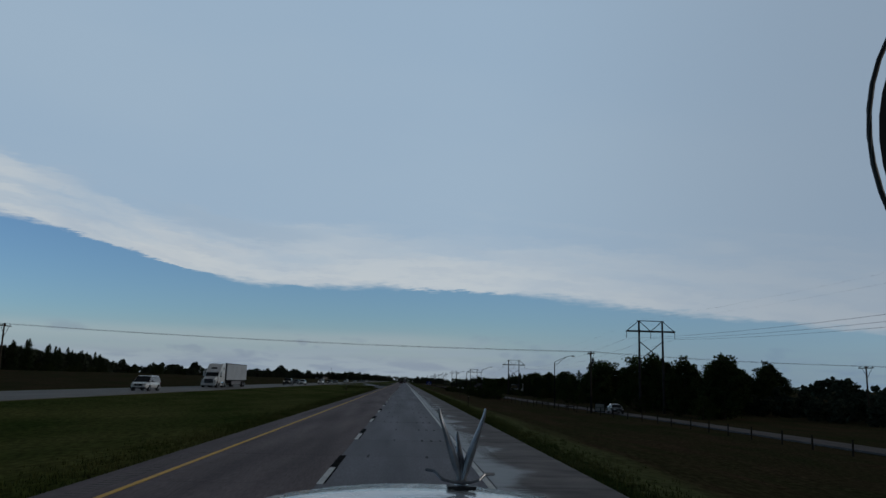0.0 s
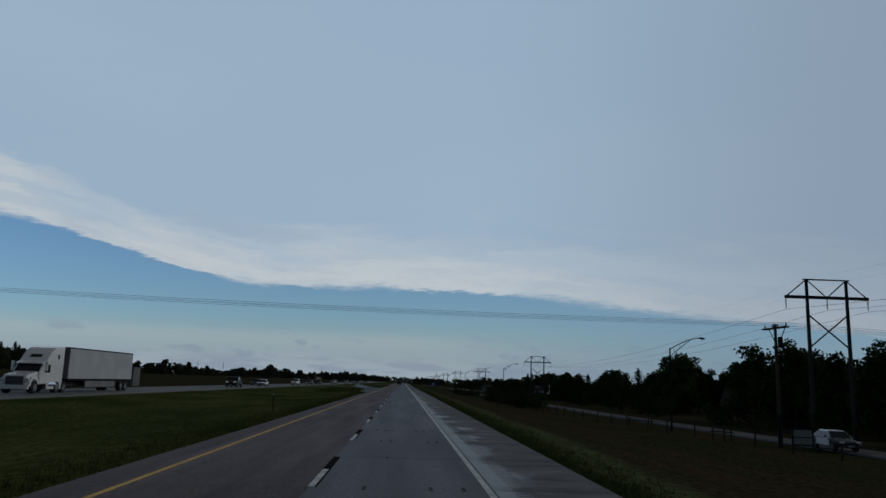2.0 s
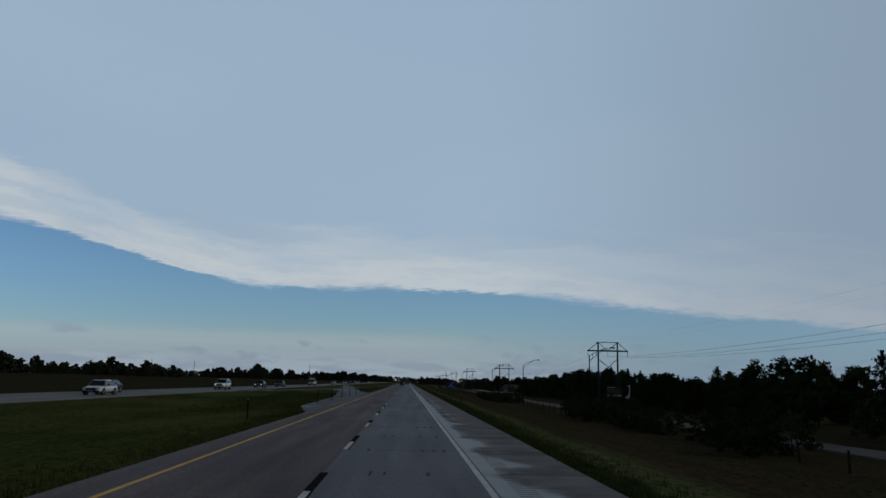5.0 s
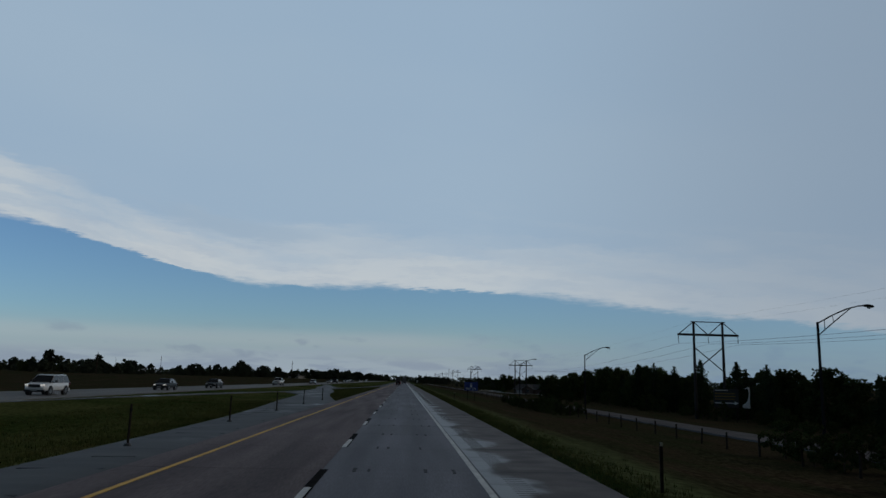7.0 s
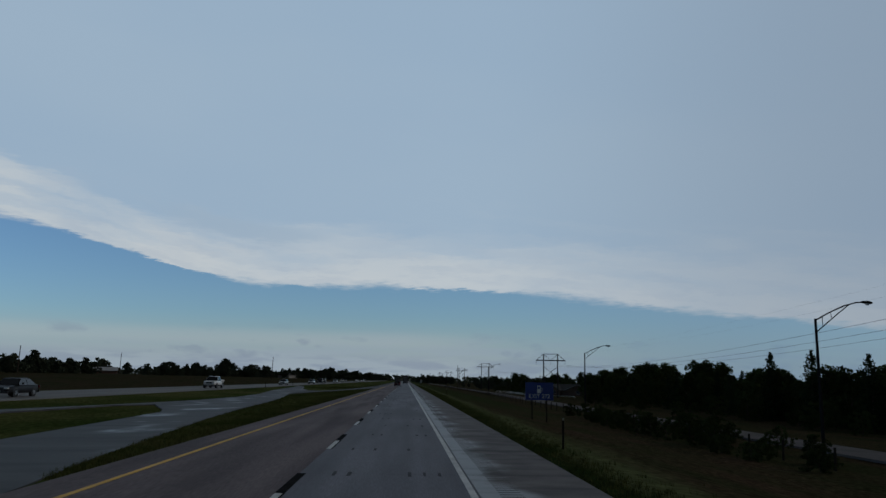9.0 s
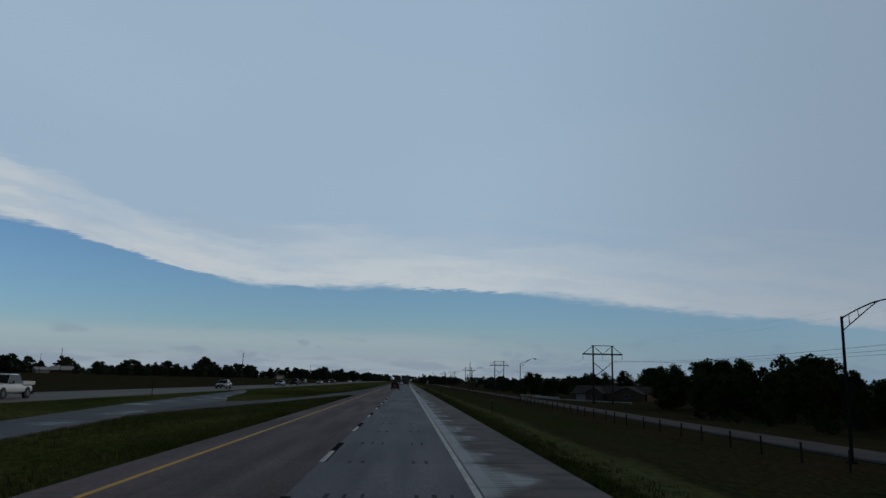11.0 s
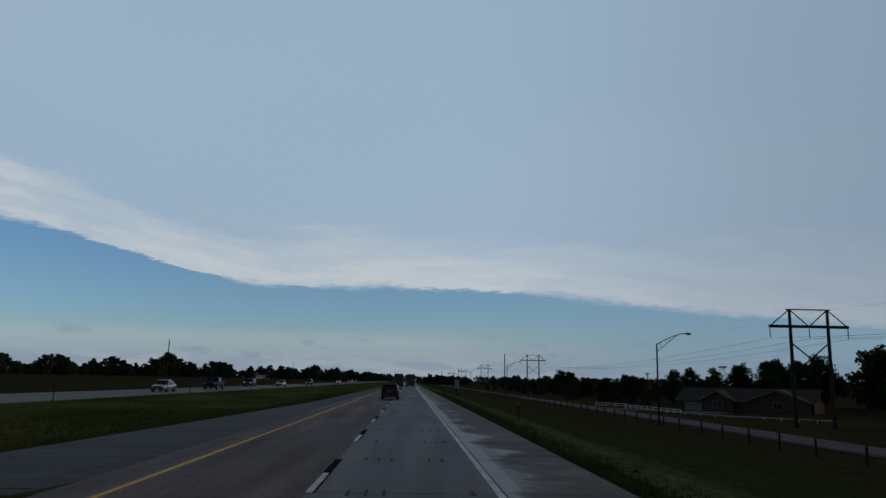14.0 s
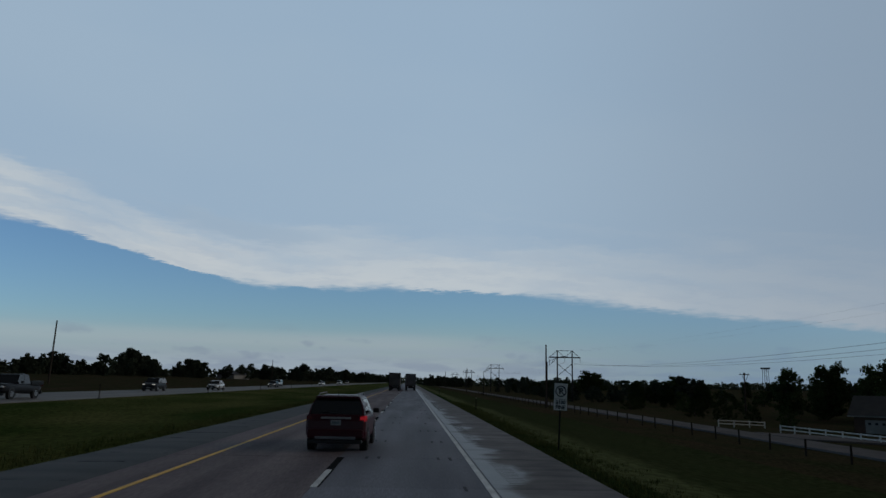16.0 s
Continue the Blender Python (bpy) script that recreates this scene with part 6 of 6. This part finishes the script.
def trailer_ahead(label, at, mat, long=15.0):
    """A box trailer seen from its doors, local -y, with the tractor's cab before it."""
    s = thing("box_truck", label, "truck", "trucks ahead", at=at)
    b = part("trailer_box", box(bmesh.new(), -1.29, 1.29, 0, long, 1.1, 4.08, 0.03), "trailer_grey" if mat == "trailer_grey" else "trailer_dark", s)
    for sx in (-1, 1):
        d = part("door", box(bmesh.new(), min(sx * 0.015, sx * 1.2), max(sx * 0.015, sx * 1.2), -0.03, 0.0, 1.22, 3.98, 0.008), mat, s)
        for x in (0.3, 0.85):
            part("lock_rod", rod(bmesh.new(), (sx * x, -0.05, 1.25), (sx * x, -0.05, 3.95), 0.02, n=6), "galvanised", d)
        part("mud_flap", box(bmesh.new(), sx * 0.72, sx * 1.25, 0.55, 0.58, 0.25, 0.98), "trim_black", s)
        part("tail_light", box(bmesh.new(), sx * 0.85, sx * 1.15, -0.02, 0.04, 0.98, 1.1), "lamp_red", s)
        for y in (1.3, 2.6, long + 1.4, long + 5.0):
            wheel(s, sx * 1.03, y, 0.5, 0.45, sx)
    fr = bmesh.new()
    box(fr, -1.3, -1.21, -0.035, 0.1, 1.1, 4.09), box(fr, 1.21, 1.3, -0.035, 0.1, 1.1, 4.09), box(fr, -1.21, 1.21, -0.035, 0.1, 3.99, 4.09), box(fr, -1.21, 1.21, -0.035, 0.1, 1.1, 1.21)
    part("door_frame", fr, "galvanised", s)
    bm = bmesh.new()
    box(bm, -1.1, 1.1, 0.05, 0.15, 0.5, 0.62), box(bm, -0.6, -0.5, 0.05, 0.15, 0.62, 1.12), box(bm, 0.5, 0.6, 0.05, 0.15, 0.62, 1.12)
    part("underride_bar", bm, "galvanised", s)
    part("chassis", box(bmesh.new(), -0.5, 0.5, 0.3, long + 6, 0.6, 1.02), "trim_black", s)
    part("cab", box(bmesh.new(), -1.2, 1.2, long + 0.9, long + 3.6, 0.9, 3.8, 0.15), "white_paint", s)
    part("hood", box(bmesh.new(), -1.0, 1.0, long + 3.6, long + 5.6, 0.8, 1.9, 0.15), "white_paint", s)
    return s


def red_suv(at):
    """The maroon car ahead: its tail towards local -y."""
    v = thing("suv", "maroon sport utility car signalling with one lit tail lamp", "car", at=at)
    W = 0.92
    lower = [(-2.30, 0.45), (-2.38, 0.62), (-2.36, 0.92), (-2.30, 1.12), (1.1, 1.08), (1.9, 1.0), (2.3, 0.85), (2.36, 0.55), (2.28, 0.32), (-1.9, 0.30)]
    body = part("body", prism(bmesh.new(), lower, -W, W, 0.15), "maroon", v)
    rings = [[(-0.88, -2.28, 1.05), (0.88, -2.28, 1.05), (0.87, 1.22, 1.05), (-0.87, 1.22, 1.05)],
             [(-0.80, -2.10, 1.38), (0.80, -2.10, 1.38), (0.78, 0.75, 1.38), (-0.78, 0.75, 1.38)],
             [(-0.68, -1.92, 1.63), (0.68, -1.92, 1.63), (0.67, 0.28, 1.63), (-0.67, 0.28, 1.63)],
             [(-0.54, -1.78, 1.69), (0.54, -1.78, 1.69), (0.54, 0.10, 1.69), (-0.54, 0.10, 1.69)]]
    cabin = part("cabin", hull(bmesh.new(), rings), "maroon", v)
    part("rear_window", hull(bmesh.new(), [[(-0.80, -2.275, 1.10), (0.80, -2.275, 1.10), (0.80, -2.15, 1.10), (-0.80, -2.15, 1.10)],
                                           [(-0.76, -2.115, 1.40), (0.76, -2.115, 1.40), (0.76, -2.0, 1.40), (-0.76, -2.0, 1.40)],
                                           [(-0.66, -1.985, 1.58), (0.66, -1.985, 1.58), (0.66, -1.9, 1.58), (-0.66, -1.9, 1.58)]]), "glass_dark", cabin)
    part("spoiler", box(bmesh.new(), -0.68, 0.68, -2.07, -1.75, 1.61, 1.665, 0.02), "maroon", cabin)
    part("rear_wiper", beam(bmesh.new(), (0.0, -2.262, 1.16), (-0.42, -2.25, 1.20), 0.025), "trim_black", cabin)
    part("windscreen", slab_quad(bmesh.new(), rings[0][3], rings[0][2], rings[2][2], rings[2][3]), "glass_dark", cabin)
    for s in (-1, 1):
        for (y0, y1, t0, t1) in ((-1.75, -1.22, -1.62, -1.2), (-1.16, -0.12, -1.14, -0.14), (-0.06, 0.98, -0.08, 0.42)):
            a, b, c, d = (s * 0.868, y0, 1.12), (s * 0.862, y1, 1.12), (s * 0.70, t1, 1.56), (s * 0.70, t0, 1.56)
            part("side_window", slab_quad(bmesh.new(), *((a, b, c, d) if s > 0 else (b, a, d, c)), 0.014, 0.03), "glass_dark", cabin)
        bm = bmesh.new()
        tube(bm, [(s * 0.885, -1.80, 1.105), (s * 0.885, 0.98, 1.105)], 0.012, 6), tube(bm, [(s * 0.80, -1.72, 1.33), (s * 0.71, -1.55, 1.585), (s * 0.70, 0.32, 1.58)], 0.012, 6)
        part("window_trim", bm, "chrome", cabin, "bright chrome window trim")
        part("roof_rail", tube(bmesh.new(), [(s * 0.62, -1.75, 1.67), (s * 0.62, -1.62, 1.74), (s * 0.62, 0.0, 1.75), (s * 0.62, 0.15, 1.68)], 0.017, 8), "trailer_grey", cabin, "silver roof rail")
        lamp = part("tail_light", hull(bmesh.new(), [[(s * x, -2.30 - q, z0), (s * 0.935, -2.12, z0), (s * 0.935, -2.12, z1), (s * x, -2.30 - q, z1)] for x, q, z0, z1 in ((0.74, 0.05, 0.94, 1.06), (0.89, 0.03, 0.92, 1.09))]),
                    "brake_lit" if s > 0 else "lamp_red", v, "red tail lamp" if s < 0 else "glowing red tail lamp")
        part("wing_mirror", box(bmesh.new(), min(s * 0.93, s * 1.14), max(s * 0.93, s * 1.14), 0.62, 0.80, 1.08, 1.24, 0.04), "trim_black", v)
        part("reflector", box(bmesh.new(), min(s * 0.62, s * 0.78), max(s * 0.62, s * 0.78), -2.40, -2.36, 0.54, 0.58), "lamp_red", body)
        for y in (-0.75, 0.3):
            part("door_handle", box(bmesh.new(), s * 0.915, s * 0.95, y - 0.11, y + 0.11, 0.97, 1.01, 0.01), "chrome", body)
        for y in (-1.42, 1.42):
            part("wheel_arch", rod(bmesh.new(), (s * 0.7, y, 0.38), (s * 0.925, y, 0.38), 0.43, n=22), "trim_black", body)
            wheel(v, s * 0.83, y, 0.36, 0.23, s)
    part("rear_bumper", box(bmesh.new(), -0.86, 0.86, -2.43, -2.2, 0.42, 0.68, 0.05), "maroon", body)
    part("bumper_guard", box(bmesh.new(), -0.62, 0.62, -2.44, -2.3, 0.38, 0.47, 0.02), "trailer_grey", body, "dull silver bumper guard")
    # pale paint holds the bright reflection that chrome would show here
    part("chrome_strip", box(bmesh.new(), -0.46, 0.46, -2.39, -2.34, 0.985, 1.045, 0.012), "plate", body, "bright strip above the plate")
    plate = part("number_plate", box(bmesh.new(), -0.155, 0.155, -2.395, -2.37, 0.80, 0.955), "plate", body)
    for k in range(5):
        part("plate_bar", box(bmesh.new(), -0.115 + k * 0.048, -0.082 + k * 0.048, -2.399, -2.396, 0.845, 0.91), "plate_ink", plate)
    part("antenna", rod(bmesh.new(), (0.0, -1.85, 1.68), (0.0, -1.92, 1.84), 0.012, 0.006, 6), "trim_black", cabin)
    part("skid_panel", box(bmesh.new(), -0.8, 0.8, -2.25, 2.2, 0.24, 0.36, 0.03), "trim_black", v)
    return v


def camera_truck():
    """The nose of the truck that the camera rides out from: hood, ornament, grille, bumper and front wheels."""
    t = thing("truck_nose", "pale blue-white truck hood with a silver winged hood ornament", "truck", at=pose(1.735, -14.54, 0.008, 0, 0, -0.12))
    rings = []
    for y, crown, half, drop in ((-1.25, 1.835, 0.86, 0.20), (-0.9, 1.865, 0.84, 0.19), (-0.4, 1.900, 0.80, 0.17), (-0.05, 1.916, 0.77, 0.15), (0.10, 1.915, 0.74, 0.17), (0.24, 1.86, 0.70, 0.2), (0.34, 1.70, 0.66, 0.22)):
        ring = []
        for k in range(15):
            f = -1 + 2 * k / 14
            ring.append((f * half, y, crown - drop * abs(f) ** 2.2))
        ring += [(half, y, 0.95), (-half, y, 0.95)]
        rings.append(ring)
    part("hood", hull(bmesh.new(), rings), "hood_paint", t, smooth=True)
    g = part("grille", box(bmesh.new(), -0.5, 0.5, 0.30, 0.42, 0.75, 1.62, 0.04), "chrome", t)
    for k in range(9):
        part("grille_bar", box(bmesh.new(), -0.44 + 0.1 * k, -0.38 + 0.1 * k, 0.42, 0.44, 0.8, 1.56), "trim_black", g)
    part("bumper", box(bmesh.new(), -1.2, 1.2, 0.38, 0.6, 0.4, 0.8, 0.06), "chrome", t)
    part("chassis", box(bmesh.new(), -0.45, 0.45, -1.25, 0.38, 0.55, 0.97), "trim_black", t)
    for s in (-1, 1):
        part("fender", prism(bmesh.new(), [(0.4, 0.6), (0.36, 1.15), (0.0, 1.32), (-0.8, 1.32), (-1.2, 1.0), (-1.2, 0.7), (-1.0, 0.7), (-0.8, 1.1), (0.0, 1.15), (0.22, 0.9), (0.26, 0.6)], s * 0.7, s * 1.2, 0.04), "hood_paint", t)
        part("headlight", rod(bmesh.new(), (s * 0.95, 0.3, 1.0), (s * 0.95, 0.44, 1.0), 0.13, n=16), "lamp_clear", t)
        wheel(t, s * 1.0, -0.4, 0.51, 0.3, s)
    # the ornament: two raised wings over a curved horn bar
    o = part("ornament_base", rod(bmesh.new(), (OX, 0.02, 1.875), (OX, 0.02, 1.925), 0.026, 0.018, 14), "ornament", t, "silver hood ornament")
    bm = bmesh.new()
    tube(bm, [(OX - 0.088, 0.03, 1.958), (OX - 0.066, 0.02, 1.955), (OX - 0.048, 0.0, 1.938), (OX - 0.02, 0.0, 1.933), (OX, 0.0, 1.932), (OX + 0.02, 0.0, 1.933), (OX + 0.042, 0.0, 1.938), (OX + 0.058, 0.02, 1.950), (OX + 0.082, 0.03, 1.950)], 0.0042, 8)
    part("horn_bar", bm, "ornament", o)
    part("mount_plate", box(bmesh.new(), OX - 0.036, OX + 0.036, -0.01, 0.03, 1.915, 1.924, 0.003), "trim_black", o)
    for s, dx in ((-1, -0.060), (1, 0.057)):
        bm = bmesh.new()
        hull(bm, [[(OX + x + w * math.cos(a), 0.015 + 0.011 * math.sin(a), z) for a in (k * math.tau / 8 for k in range(8))]
                  for x, w, z in ((s * 0.003, 0.006, 1.935), (dx * 0.22, 0.011, 1.97), (dx * 0.45, 0.0105, 2.012), (dx * 0.72, 0.007, 2.055), (dx * 0.93, 0.0045, 2.09), (dx, 0.002, 2.110))])
        part("wing", bm, "ornament", o, "raised silver wing")
    bm = bmesh.new()
    hull(bm, [[(OX + x + w * math.cos(a), y + w * math.sin(a), z) for a in (k * math.tau / 8 for k in range(8))]
              for x, y, w, z in ((0, 0.015, 0.011, 1.92), (0, 0.02, 0.014, 1.955), (-0.003, 0.03, 0.011, 1.99), (-0.006, 0.045, 0.006, 2.02), (-0.008, 0.06, 0.006, 2.035), (-0.008, 0.065, 0.002, 2.05))])
    part("bird_body", bm, "ornament", o)


    # a round gauge-mirror rim on a bent stalk beside the windscreen
    rim = part("mirror_rim", tube(bmesh.new(), [(0.528 + 0.183 * math.cos(a), -1.31, 2.388 + 0.183 * math.sin(a)) for a in (k * math.tau / 48 for k in range(49))], 0.0023, 8), "trim_black", t, "round black mirror rim")
    part("mirror_back", rod(bmesh.new(), (0.528, -1.30, 2.388), (0.528, -1.29, 2.388), 0.168, 0.160, 48), "trim_black", rim)
    part("mirror_stalk", tube(bmesh.new(), [(0.60, -1.31, 2.215), (0.66, -1.28, 2.0), (0.70, -1.22, 1.80), (0.72, -1.2, 1.66)], 0.008, 8), "trim_black", t)


OX = 0.105


woods()
far_woods()
grass_edges()
power_towers()
street_lamps()
crossing_line()
lone_poles()
lattice_mast(206, 900, 14.4)
houses()
storage_shed(-42.4, 168)
oncoming()
semi(pose(-30.2, 113.4, 0.25))
trailer_ahead("grimy brown box trailer with double doors", pose(-1.7, 646, 0), "trailer_dark")
trailer_ahead("grey box trailer with double doors", pose(2.0, 660, 0), "trailer_grey")
red_suv(pose(-0.3, 497.6, 0, 0, 0, -1.0))
camera_truck()
marker_posts()
road_signs()
fences()
concrete_slabs()
markings()
